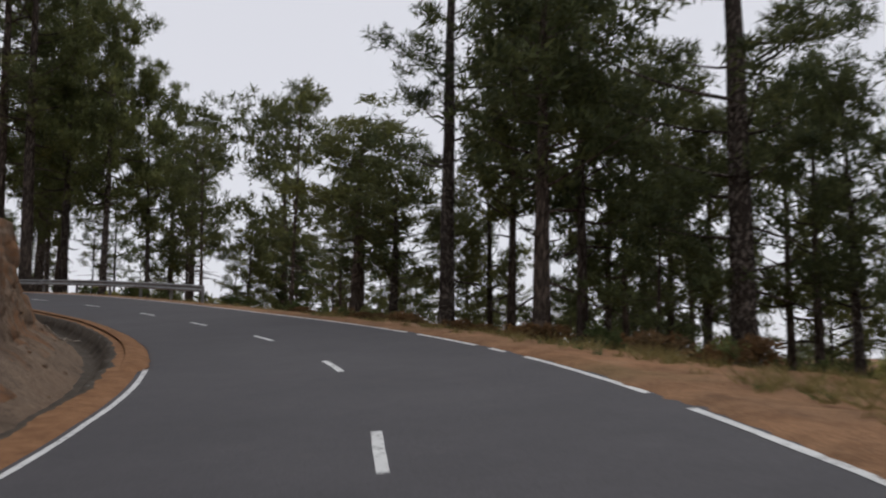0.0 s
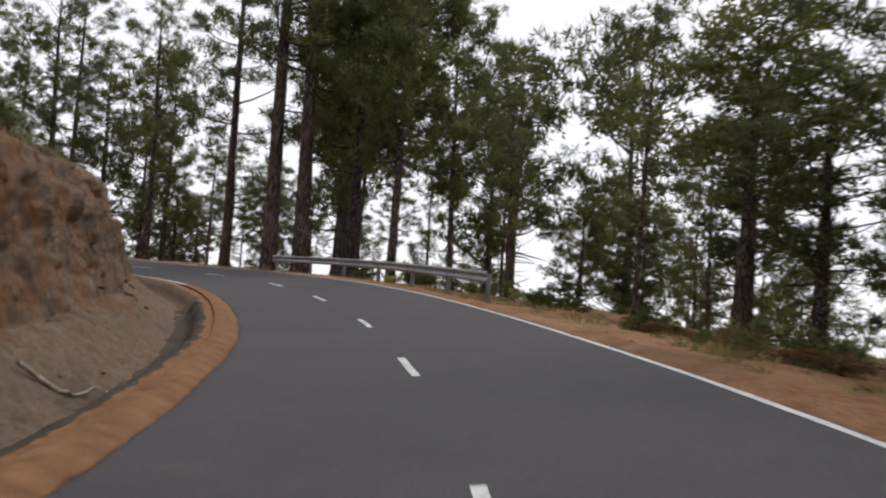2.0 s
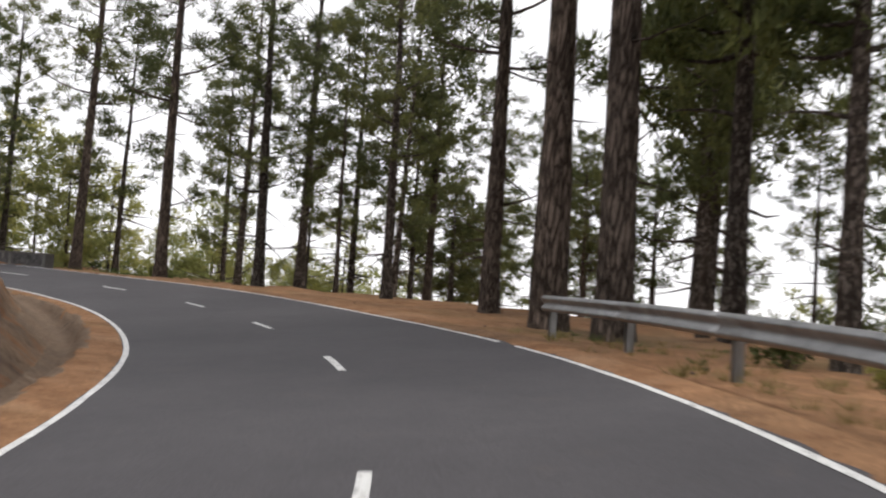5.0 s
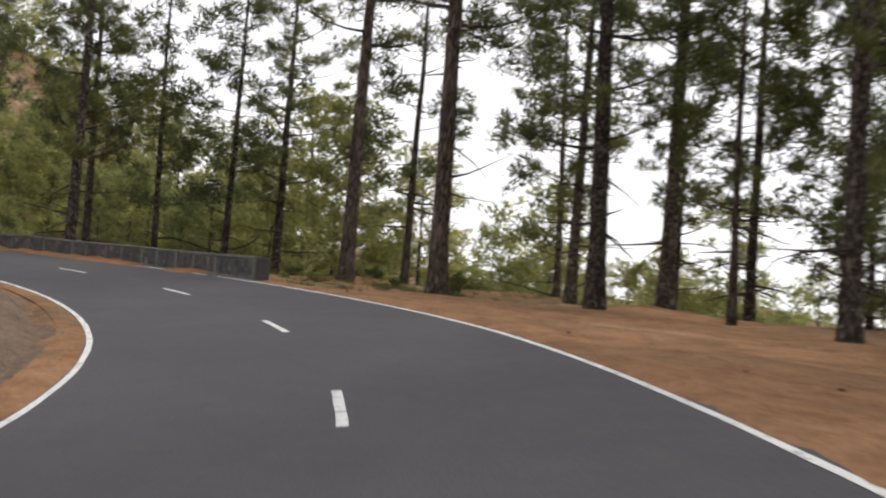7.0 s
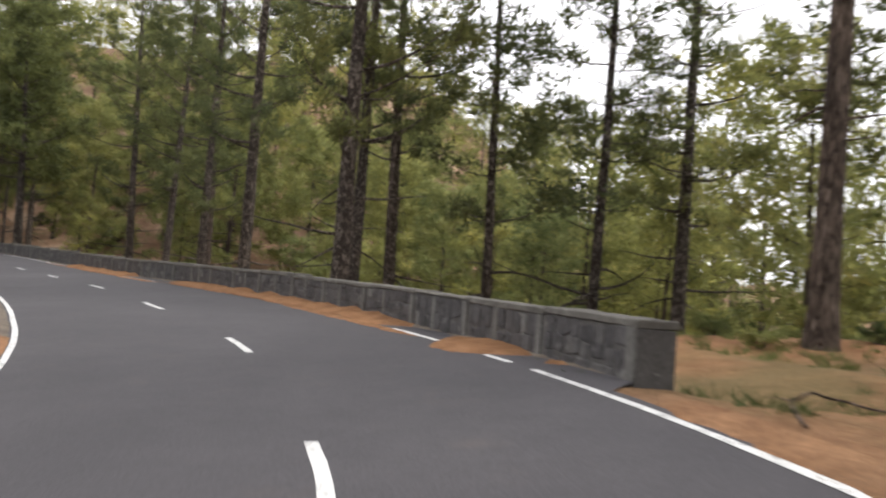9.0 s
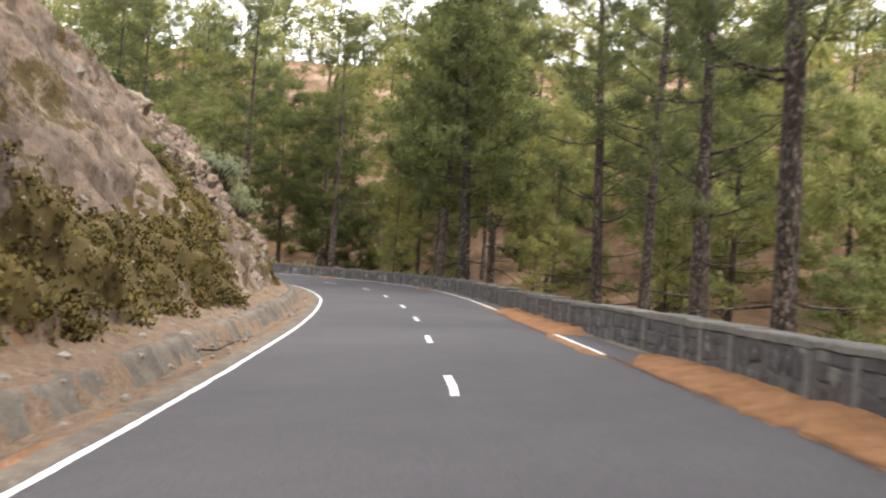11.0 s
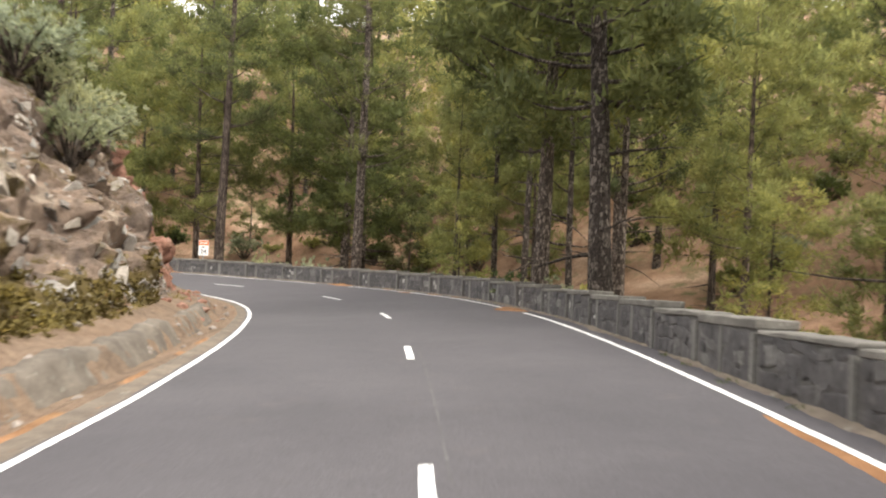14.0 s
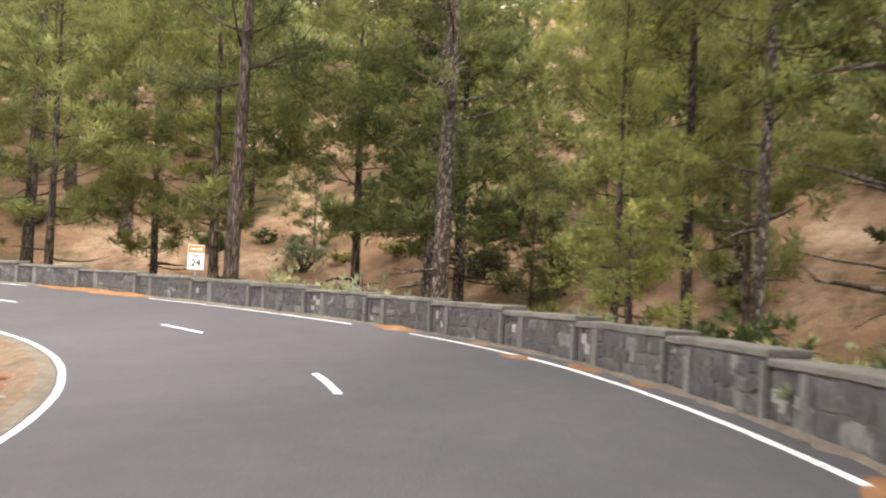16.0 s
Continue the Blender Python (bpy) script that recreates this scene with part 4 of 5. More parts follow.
# named trees: x, y, girth across the trunk in metres, kind
PINES_FIRST_BEND = [
    (-0.5, 42.4, 0.69, 1), (9.4, 35.4, 0.95, 3), (3.5, 46.9, 0.55, 9, 15), (2.8, 36.2, 0.7, 9), (-5.2, 52.6, 0.72, 9, 9.0), (-9.4, 58.2, 0.26, 4), (-3.0, 47.8, 0.5, 8, 7.5),
    (-13.8, 81.2, 0.66, 7, 20), (-24.6, 86.9, 0.6, 8, 17), (-21.9, 83.5, 0.66, 7, 18), (-30.2, 66.8, 0.9, 2), (-27.8, 65.8, 0.88, 0), (-37.2, 73.4, 0.66, 0),
]
PINES_BELOW_VERGE = [
    (1.6, 52.3, 0.4, 8, 12), (2.3, 46.3, 0.46, 9, 13), (4.8, 41.1, 0.5, 7, 14), (6.9, 48.9, 0.44, 8, 15), (7.1, 44.8, 0.36, 7, 12), (10.4, 51.3, 0.5, 9, 16),
    (9.6, 41.2, 0.46, 8, 11), (14.5, 46.0, 0.5, 7, 15), (13.2, 39.1, 0.44, 9, 12), (12.6, 33.9, 0.4, 8, 11), (-5.5, 58.1, 0.42, 8, 10), (13.3, 58.8, 0.5, 7, 16),
]
PINES_BY_GUARDRAIL = [
    (-46.5, 78.0, 0.5, 1), (-33.8, 81.8, 0.72, 10, 19), (-35.5, 86.0, 0.66, 10, 18), (-80.7, 77.2, 0.55, 3), (-78.4, 73.8, 0.38, 5), (-103.0, 77.3, 0.33, 5), (-70.2, 76.6, 0.67, 2),
    (-71.6, 80.0, 0.4, 4), (-58.7, 74.7, 0.64, 0), (-73.3, 89.4, 0.44, 5), (-63.9, 83.4, 0.5, 3), (-55.5, 78.2, 0.61, 3), (-58.2, 83.2, 0.62, 1),
]
PINES_BEFORE_PARAPET = [
    (-50.2, 84.8, 0.46, 9, 15), (-57.5, 91.5, 0.44, 8, 14), (-30.5, 75.6, 0.44, 8, 13), (-32.2, 81.5, 0.4, 9, 13),
    (-58.8, 87.7, 0.45, 5), (-53.2, 81.3, 0.28, 4), (-49.9, 82.0, 0.36, 5), (-107.0, 56.9, 0.5, 1), (-97.8, 60.1, 0.5, 3), (-89.0, 62.9, 0.56, 1), (-75.2, 66.5, 0.52, 3),
    (-78.2, 66.9, 0.40, 1), (-81.3, 68.1, 0.44, 1), (-80.1, 71.0, 0.36, 5), (-133.7, 29.3, 0.56, 1), (-121.4, 42.8, 0.56, 10, 13), (-116.4, 46.2, 0.62, 10, 13.5),
]
PINES_BEHIND_PARAPET = [
    (-133.6, 41.7, 0.62, 3), (-112.3, 54.0, 0.58, 3), (-111.1, 58.8, 0.48, 2), (-126.5, 42.0, 0.26, 14), (-131.0, 38.6, 0.32, 14), (-133.9, 21.2, 0.56, 0), (-23.1, 66.6, 0.52, 10, 16),
    (-21.4, 70.6, 0.40, 10, 13), (-27.5, 71.1, 0.66, 10, 19), (-145.2, 2.3, 0.7, 3), (-137.7, 5.0, 0.6, 2), (-146.4, -4.1, 0.66, 0), (-138.5, 25.7, 0.58, 16, 14), (-141.5, 25.0, 0.5, 16, 11), (-131.6, 35.3, 0.22, 15, 9), (-138.4, 32.9, 0.27, 15, 11),
    (-133.5, 36.3, 0.3, 14, 14), (-138.3, 36.3, 0.28, 15, 11), (-123.2, 44.7, 0.3, 14, 14), (-128.5, 47.5, 0.36, 15, 12), (-136.0, 45.0, 0.36, 11, 12), (-143.0, 41.0, 0.4, 12, 13),
]
TREES = PINES_FIRST_BEND + PINES_BELOW_VERGE + PINES_BY_GUARDRAIL + PINES_BEFORE_PARAPET + PINES_BEHIND_PARAPET
taken = [(x, y) for x, y, *_ in TREES]
for x, y, girth, k, *rest in TREES:
    kind = (tall_kinds + mid_kinds + round_kinds + dense_kinds + broad_kinds + slim_kinds)[k]
    size = girth / (2 * RADII[id(kind)])
    plant(kind, x, y, size, "roadside pines", stretch_z=float(np.clip(1 / size ** 0.45, 0.8, 1.5)) if k < 7 else (rest[0] if rest else 14 if k == 14 else 12.5) / (13 * size))


def scatter(count, s_range, u_range, side, kinds, sizes, gap, group, keep=None, lower=None):
    """Trees strewn over a stretch of the plan beside the road."""
    made = tries = 0
    while made < count and tries < count * 30:
        tries += 1
        s, u = rng.uniform(*s_range), rng.uniform(*u_range)
        p, n = along(np.array(s))
        d = -(float(w_right(s)) + u) if side == "right" else float(w_left(s)) + u
        x, y = p[0] + n[0] * d, p[1] + n[1] * d
        s2, d2 = chainage(x, y)
        if abs(d2[0] - d) > 1.5 or any((x - a) ** 2 + (y - b) ** 2 < gap * gap for a, b in taken) or (keep and not keep(x, y)):
            continue
        taken.append((x, y))
        kind = kinds[rng.randint(len(kinds))]
        plant(kind, x, y, rng.uniform(*sizes) * (lower(x, y) if lower else 1), group, sink=0.1)
        made += 1


def distant_forest(count, s_range, u_range, sizes, gap, leaf, seed, label, keep=None, blades=9, length=1.0, width=0.12, lower=None):
    """Far woods as one mesh: trunk, and a crown of clumps, for every tree."""
    r = np.random.RandomState(seed)
    looks = [pine_meshes(seed * 10 + k, 15, 0.22, 2.4, 3.6, 26, blades, length, width, dead=0, sides=4, pads=2, pad=0.42, peak=0.3 + 0.15 * k, fine=False) for k in range(3)]
    vs, fs, ns, slots, n, made, tries = [], [], [], [], 0, 0, 0
    while made < count and tries < count * 30:
        tries += 1
        s, u = r.uniform(*s_range), r.uniform(*u_range)
        p, q = along(np.array(s))
        d = -(float(w_right(s)) + u)
        x, y = p[0] + q[0] * d, p[1] + q[1] * d
        if any((x - a) ** 2 + (y - b) ** 2 < gap * gap for a, b in taken) or (keep and not keep(x, y)):
            continue
        taken.append((x, y))
        made += 1
        tv, tf, cv, cf, cn = looks[r.randint(3)]
        g, size = r.rand() * 6.28, r.uniform(*sizes) * (lower(x, y) if lower else 1)
        turn = np.array([[math.cos(g), -math.sin(g), 0], [math.sin(g), math.cos(g), 0], [0, 0, 1]]) * size
        base = np.array([x, y, float(ground(x, y)[0])])
        trunk_faces = [f for f in tf if max(f) < 36]
        vs += [tv[:36] @ turn.T + base, cv @ turn.T + base]
        ns += [np.zeros((36, 3)), unit(cn @ turn.T)]
        fs += [tuple(i + n for i in f) for f in trunk_faces] + [tuple(f) for f in (cf + n + 36).tolist()]
        slots += [1] * len(trunk_faces) + [0] * len(cf)
        n += 36 + len(cv)
    woods = mesh_of("distant_forest", np.concatenate(vs), fs, leaf, BARK, slots=slots, shade=True)
    woods.normals_split_custom_set_from_vertices(np.concatenate(ns).tolist())
    ob = new("distant_forest", woods)
    return tagged(ob, label, "forest", kind="stuff")


ravine_growth = lambda x, y: float(np.interp(y + 0.38 * (x + 47), [69, 74, 80, 90], [1, 0.98, 0.86, 0.82]))
north = lambda x, y: y + 0.62 * (x + 60) > 81
scatter(5, (14, 40), (16, 36), "right", round_kinds, (0.6, 0.9), 4.0, "forest below the road")
scatter(14, (40, 66), (16, 46), "right", round_kinds, (0.42, 0.68), 3.6, "forest below the road")
scatter(12, (44, 78), (7, 30), "right", mid_kinds, (0.5, 0.7), 3.2, "forest below the road")
east = lambda x, y: (x + 32) * 0.616 + (y - 60) * 0.788 > 0
scatter(16, (82, 98), (11, 42), "right", round_kinds + mid_kinds, (0.55, 0.9), 3.4, "forest below the road", keep=east)
scatter(9, (60, 84), (16, 52), "right", round_kinds + mid_kinds, (0.6, 0.95), 4.0, "forest below the road", keep=north)
scatter(13, (10, 62), (6, 22), "left", round_kinds + mid_kinds, (0.65, 1.0), 3.6, "pines above the bank")
scatter(12, (100, 190), (8, 22), "left", round_kinds + mid_kinds, (0.4, 0.75), 3.4, "pines above the bank")
scatter(14, (100, 130), (14, 36), "right", young_kinds, (0.9, 1.3), 3.4, "young pines in the ravine", lower=ravine_growth)
scatter(18, (110, 142), (16, 50), "right", far_kinds, (0.7, 1.0), 4.0, "pines in the ravine", keep=lambda x, y: 56 < y + 0.38 * (x + 47) < 68)
south = lambda x, y: y + 0.38 * (x + 47) < 69
scatter(6, (112, 150), (5, 16), "right", young_kinds, (0.6, 0.95), 3.4, "pines in the ravine", keep=south)
scatter(21, (116, 152), (9, 44), "right", broad_kinds[:2], (0.75, 1.05), 5.4, "pines in the ravine", keep=south)
scatter(9, (176, 206), (6, 14), "right", slim_kinds[1:], (0.8, 1.1), 5.0, "pines across the ravine", keep=lambda x, y: math.hypot(x + 136, y - 26) > 5)
scatter(26, (150, 206), (12, 30), "right", broad_kinds[:2], (0.75, 1.05), 5.0, "pines across the ravine")
scatter(8, (150, 206), (3, 16), "right", young_kinds, (0.4, 0.8), 2.6, "pines across the ravine", keep=lambda x, y: math.hypot(x + 136, y - 26) > 8)
scatter(60, (126, 206), (24, 66), "right", far_kinds, (0.7, 1.1), 4.8, "forest on the slope", keep=lambda x, y: hill_there(x, y) > 0.3)
scatter(30, (104, 132), (26, 60), "right", far_kinds, (0.55, 0.8), 3.8, "pines in the ravine", keep=lambda x, y: y + 0.38 * (x + 47) > 69 and y < 118, lower=ravine_growth)
scatter(12, (16, 44), (9, 26), "right", under_kinds, (0.7, 1.2), 2.6, "young pines below the verge")
scatter(6, (46, 68), (12, 30), "right", under_kinds, (0.7, 1.1), 2.6, "young pines below the verge")
scatter(9, (172, 197), (15, 30), "right", under_kinds, (0.5, 0.85), 3.0, "young pines across the ravine")
slope = "pine forest covering the slope across the ravine"
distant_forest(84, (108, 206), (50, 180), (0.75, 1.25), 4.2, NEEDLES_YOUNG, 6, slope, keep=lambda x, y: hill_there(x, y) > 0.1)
distant_forest(36, (108, 206), (50, 180), (0.75, 1.25), 4.2, NEEDLES, 7, slope, keep=lambda x, y: hill_there(x, y) > 0.1)
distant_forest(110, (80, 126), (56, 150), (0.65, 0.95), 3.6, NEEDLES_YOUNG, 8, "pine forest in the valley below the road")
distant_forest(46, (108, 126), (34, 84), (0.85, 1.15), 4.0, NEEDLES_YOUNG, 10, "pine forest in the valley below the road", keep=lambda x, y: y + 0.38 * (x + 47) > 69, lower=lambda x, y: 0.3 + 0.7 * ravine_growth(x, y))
distant_forest(20, (0, 84), (40, 130), (0.7, 1.1), 5.0, NEEDLES, 9, "pine forest in the valley below the road")


# ---- parapet wall along the outer edge ----
WALL_FROM, WALL_TO, BAY = 97.4, 214.0, 2.25


def block(bm, s0, s1, near, far, z0, z1, slope=0.0, level=None, worn=0.0, cuts=3):
    """A bent block along the road between two chainages, offsets from the wall's face and heights over the ground."""
    rows = []
    for s in np.linspace(s0, s1, cuts):
        p, n = along(np.array(s))
        base = float(height(np.array([s]), np.array([float(wall_offset(s))]))[0]) if level is None else level
        for off, z in ((near, z0), (near + slope, z1), (far, z1), (far, z0)):
            d = float(wall_offset(s)) - off + random.uniform(-worn, worn)
            rows.append(bm.verts.new((p[0] + n[0] * d, p[1] + n[1] * d, base + z + random.uniform(-worn, worn))))
    for i in range(cuts - 1):
        a, b = rows[4 * i:4 * i + 4], rows[4 * i + 4:4 * i + 8]
        for k in range(4):
            m = (k + 1) % 4
            bm.faces.new((a[k], a[m], b[m], b[k]))
    bm.faces.new(rows[:4][::-1])
    bm.faces.new(rows[-4:])


def stone_mesh(seed):
    """One rough-faced stone, 1 by 1 metre across and 1 deep, to be scaled into its place."""
    r = np.random.RandomState(seed)
    g = np.linspace(0, 2 * np.pi, 8, endpoint=False) + r.normal(0, 0.12, 8)
    ring = np.stack([np.clip(0.62 * np.cos(g), -0.48, 0.48), np.clip(0.62 * np.sin(g), -0.48, 0.48)], 1) * r.uniform(0.88, 1.04, (8, 1))
    v = [(x, 0.0, z) for x, z in ring] + [(x * 0.97, -0.7, z * 0.97) for x, z in ring] + [(x * 0.78, -1.0 + r.uniform(-.15, .1), z * 0.78) for x, z in ring] + [(0, -1.08, 0)]
    f = [(i + 8 * k, (i + 1) % 8 + 8 * k, (i + 1) % 8 + 8 * k + 8, i + 8 * k + 8) for k in range(2) for i in range(8)] + [(16 + i, 16 + (i + 1) % 8, 24) for i in range(8)]
    return mesh_of("stone", v, f, STONE)


recesses = []
LIME = make_concrete("lime_mortar", (0.20, 0.195, 0.18), (0.40, 0.39, 0.365))


def build_wall():
    r = np.random.RandomState(3)
    shapes = [stone_mesh(k) for k in range(9)]
    core, caps, piers, stones, patches = bmesh.new(), [], [], [], []
    s = WALL_FROM
    k = 0
    while s < WALL_TO:
        bay = BAY * r.uniform(0.9, 1.1)
        notch = r.uniform(0.42, 0.6) if s > 150 else 0.0
        tall = 0.60 + r.normal(0, 0.012)
        e = s + bay - notch
        mid = s + bay / 2
        flat = float(height(np.array([mid]), np.array([float(wall_offset(mid))]))[0]) if s > 126 else None
        block(core, s, e, 0.0, 0.42, -0.7, tall, level=flat)
        if notch:
            block(core, e, e + notch, 0.032, 0.36, -0.7, tall - 0.002, level=flat)
            recesses.append((e, notch))
            jamb = bmesh.new()
            block(jamb, e - r.uniform(0.10, 0.16), e + 0.004, -0.027, 0.05, -0.15, tall - 0.012, level=flat)
            piers.append(jamb)
            for _ in range(r.randint(0, 4)):
                a, z = e + r.uniform(0.05, notch - 0.2), r.uniform(0.1, 0.45)
                patch = bmesh.new()
                block(patch, a, a + r.uniform(0.06, 0.16), 0.004, 0.06, z, z + r.uniform(0.06, 0.16), level=flat)
                patches.append(patch)
        cap = bmesh.new()
        block(cap, s + 0.012, s + bay - 0.012, -0.03, 0.46, tall - 0.005 + r.normal(0, 0.008), tall + 0.082 + r.normal(0, 0.014), 0.012, level=flat, worn=0.009, cuts=8)
        bmesh.ops.bevel(cap, geom=cap.edges[:], offset=0.014, segments=1, affect="EDGES", clamp_overlap=True)
        caps.append(cap)
        for a, w in ((s + 0.04, r.uniform(0.05, 0.09) if notch else r.uniform(0.12, 0.17)), (s + bay * r.uniform(0.42, 0.6), r.uniform(0.08, 0.14)))[:1 if notch or r.rand() < 0.4 else 2]:
            pier = bmesh.new()
            block(pier, a, a + w, -0.024 - r.uniform(0, .008), 0.05, -0.15, tall - 0.012)
            piers.append(pier)
        level = 0.015
        while level < tall - 0.06:
            hgt = min(r.uniform(0.14, 0.27), tall - 0.01 - level)
            if tall - 0.01 - level - hgt < 0.08:
                hgt = tall - 0.01 - level
            for x, stop, back in ((s + 0.06 + r.uniform(0, .1), e - 0.1, 0.0), (e + 0.02, e + notch - 0.02, 0.03)):
                while x < stop - 0.05:
                    w = min(r.uniform(0.16, 0.44), stop - x)
                    stones.append((x + w / 2, w * r.uniform(1.0, 1.14), level + hgt / 2 + r.normal(0, .022), hgt * r.uniform(0.95, 1.25), r.uniform(0.012, 0.024), r.normal(0, 9), back))
                    x += w * 0.98
            level += hgt
        s += bay
    end = bmesh.new()
    block(end, WALL_FROM + 0.02, WALL_FROM + 0.2, -0.03, 0.05, -0.15, 0.6)
    wall = part("parapet_wall", core, CORE, None)
    tagged(wall, "low dark stone parapet with pale mortar and concrete coping", "wall", kind="structure")
    for c in caps:
        part("coping_slab", c, COPING, wall)
    for c in piers:
        part("pier", c, MORTAR, wall)
    for c in patches:
        part("mortar_patch", c, LIME, wall, "whitish lime patch")
    part("pier", end, MORTAR, wall)
    near = [q for q in stones if 136 < q[0] < 171]
    near = near[:300]
    chosen = set(id(q) for q in near)

    def spot(q):
        s, w, z, hgt, deep, tilt, back = q
        p, n = along(np.array(s))
        d = float(wall_offset(s)) - back
        base = float(height(np.array([s]), np.array([d]))[0])
        t = np.array([n[1], -n[0]])
        m = Matrix(((t[0] * w, -n[0] * deep, 0, p[0] + n[0] * d), (t[1] * w, -n[1] * deep, 0, p[1] + n[1] * d), (0, 0, hgt, base + z), (0, 0, 0, 1)))
        return m @ Matrix.Rotation(radians(tilt), 4, "Y")

    bulk_v, bulk_f, count = [], [], 0
    for i, q in enumerate(stones):
        shape = shapes[i % 9]
        if id(q) in chosen:
            part("stone", shape, STONE, wall, at=spot(q))
        else:
            m = np.array(spot(q))
            v = np.array([tuple(x.co) for x in shape.vertices])
            bulk_v.append(v @ m[:3, :3].T + m[:3, 3])
            bulk_f += [tuple(j + count for j in f.vertices) for f in shape.polygons]
            count += len(v)
    rest = part("stonework", mesh_of("stonework", np.concatenate(bulk_v), bulk_f, STONE_BULK), STONE_BULK, wall)
    tagged(rest, kind="stuff")
    return wall


def make_stone_bulk():
    m = Nodes("dark_basalt_courses", 0.88, spec=0.25)
    tone = m.ramp(m.island(), (0.0, (0.066, 0.063, 0.064)), (0.6, (0.086, 0.082, 0.082)), (0.94, (0.104, 0.100, 0.097)), (1.0, (0.17, 0.165, 0.155)))
    b = m.ramp(m.noise(7.0, 7, 0.72), (0.3, (0.55, 0.55, 0.55)), (0.6, (1.1, 1.1, 1.1)), (0.75, (1.6, 1.6, 1.55)))
    pale = m.ramp(m.noise(2.3, 6, 0.75), (0.58, (0, 0, 0)), (0.65, (0.75, 0.75, 0.75)))
    m.colour(m.mix(pale, m.mix(1.0, tone, b, "MULTIPLY"), (0.235, 0.23, 0.216)))
    return m.bump(m.noise(9, 8, 0.72), 0.9, 0.03).mat


STONE_BULK = make_stone_bulk()
build_wall()


# ---- guardrail ----
def build_guardrail():
    rail = new("guardrail")
    tagged(rail, "galvanised steel guardrail on posts beside the bend", "guardrail")
    s0, s1 = 44.6, 66.7
    off = lambda s: -w_right(s) - np.interp(s, [44, 50, 60, 67], [1.05, 1.0, 1.35, 1.9])
    profile = [(0.0, -.155), (.03, -.15), (.075, -.115), (.08, -.085), (.035, -.04), (.015, -.015), (.015, .015), (.035, .04), (.08, .085), (.075, .115), (.03, .15), (0.0, .155)]

    def section(s, drop=0.0):
        p, n = along(np.array(s))
        d = float(off(s))
        base = float(height(np.array([s]), np.array([d]))[0])
        return [(p[0] + n[0] * (d + a), p[1] + n[1] * (d + a), base + 0.68 + b) for a, b in profile]

    step = 3.7
    count = int(round((s1 - s0) / step))
    for i in range(count):
        a, b = s0 + (s1 - s0) * i / count, s0 + (s1 - s0) * (i + 1) / count + (0.16 if i < count - 1 else 0)
        v = np.concatenate([section(s) for s in np.linspace(a, b, 7)])
        lift = 0.004 * (i % 2)
        p, n = along(np.array(a))
        v = v + np.array([n[0] * lift, n[1] * lift, 0])
        me = mesh_of("beam", v, grid_faces(7, len(profile)), STEEL, shade=True)
        beam = part("beam", me, STEEL, rail)
        solid = beam.modifiers.new("thickness", "SOLIDIFY")
        solid.thickness, solid.offset = 0.004, -1
    for i in range(count + 1):
        s = s0 + 0.25 + (s1 - s0 - 0.5) * i / count
        p, n = along(np.array(s))
        d = float(off(s)) - 0.09
        base = float(height(np.array([s]), np.array([d]))[0])
        bm = bmesh.new()
        pts = [(-.06, -.05), (.06, -.05), (.06, -.035), (-.045, -.035), (-.045, .035), (.06, .035), (.06, .05), (-.06, .05)]
        t = (n[1], -n[0])
        lower = [bm.verts.new((p[0] + n[0] * (d + a) + t[0] * b, p[1] + n[1] * (d + a) + t[1] * b, base - 0.4)) for a, b in pts]
        upper = [bm.verts.new(v.co + Vector((0, 0, 1.18))) for v in lower]
        for k in range(8):
            bm.faces.new((lower[k], lower[(k + 1) % 8], upper[(k + 1) % 8], upper[k]))
        bm.faces.new(upper)
        part("post", bm, STEEL, rail)
    return rail


build_guardrail()


# ---- kilometre sign ----
def box(x, y, z, bevel=0.0):
    bm = bmesh.new()
    bmesh.ops.create_cube(bm, size=1, matrix=Matrix.Diagonal((x, y, z, 1)))
    if bevel:
        bmesh.ops.bevel(bm, geom=bm.edges[:], offset=bevel, segments=2, affect="EDGES")
    return bm


def lettering(text, size):
    cu = bpy.data.curves.new("lettering", "FONT")
    cu.body, cu.size, cu.extrude, cu.align_x, cu.align_y = text, size, 0.001, "CENTER", "CENTER"
    cu.offset = size * 0.02
    tmp = bpy.data.objects.new("lettering", cu)
    me = bpy.data.meshes.new_from_object(tmp)
    bpy.data.objects.remove(tmp)
    me.materials.clear()
    me.materials.append(BLACK_INK)
    return me


def build_sign(x, y, z, face):
    sign = new("kilometre_sign")
    sign.matrix_basis = pose(x, y, z, 0, 0, face)
    tagged(sign, "white kilometre sign with orange top behind the parapet", "road sign")
    bm = bmesh.new()
    bmesh.ops.create_cone(bm, cap_ends=True, segments=12, radius1=0.03, radius2=0.03, depth=2.2, matrix=Matrix.Translation((0, 0.03, 0.35)))
    part("post", bm, STEEL, sign)
    plate = part("plate", box(0.46, 0.02, 0.72, 0.008), WHITE_PLATE, sign, at=pose(0, 0, 1.42))
    part("header", box(0.44, 0.004, 0.21, 0.001), ORANGE_PLATE, plate, "orange header panel", at=pose(0, -0.0125, 0.235))
    for k in (-0.13, -0.045, 0.05, 0.135):
        part("letter_bar", box(0.055, 0.003, 0.075), WHITE_PLATE, plate, at=pose(k, -0.0165, 0.235))
    part("lettering", lettering("km", 0.15), BLACK_INK, plate, at=pose(0, -0.0115, 0.045, 90, 0, 0))
    part("lettering", lettering("24", 0.29), BLACK_INK, plate, at=pose(0, -0.0115, -0.17, 90, 0, 0))
    return sign


sx, sy = -131.4, 22.3
build_sign(sx, sy, 7.25, 138)


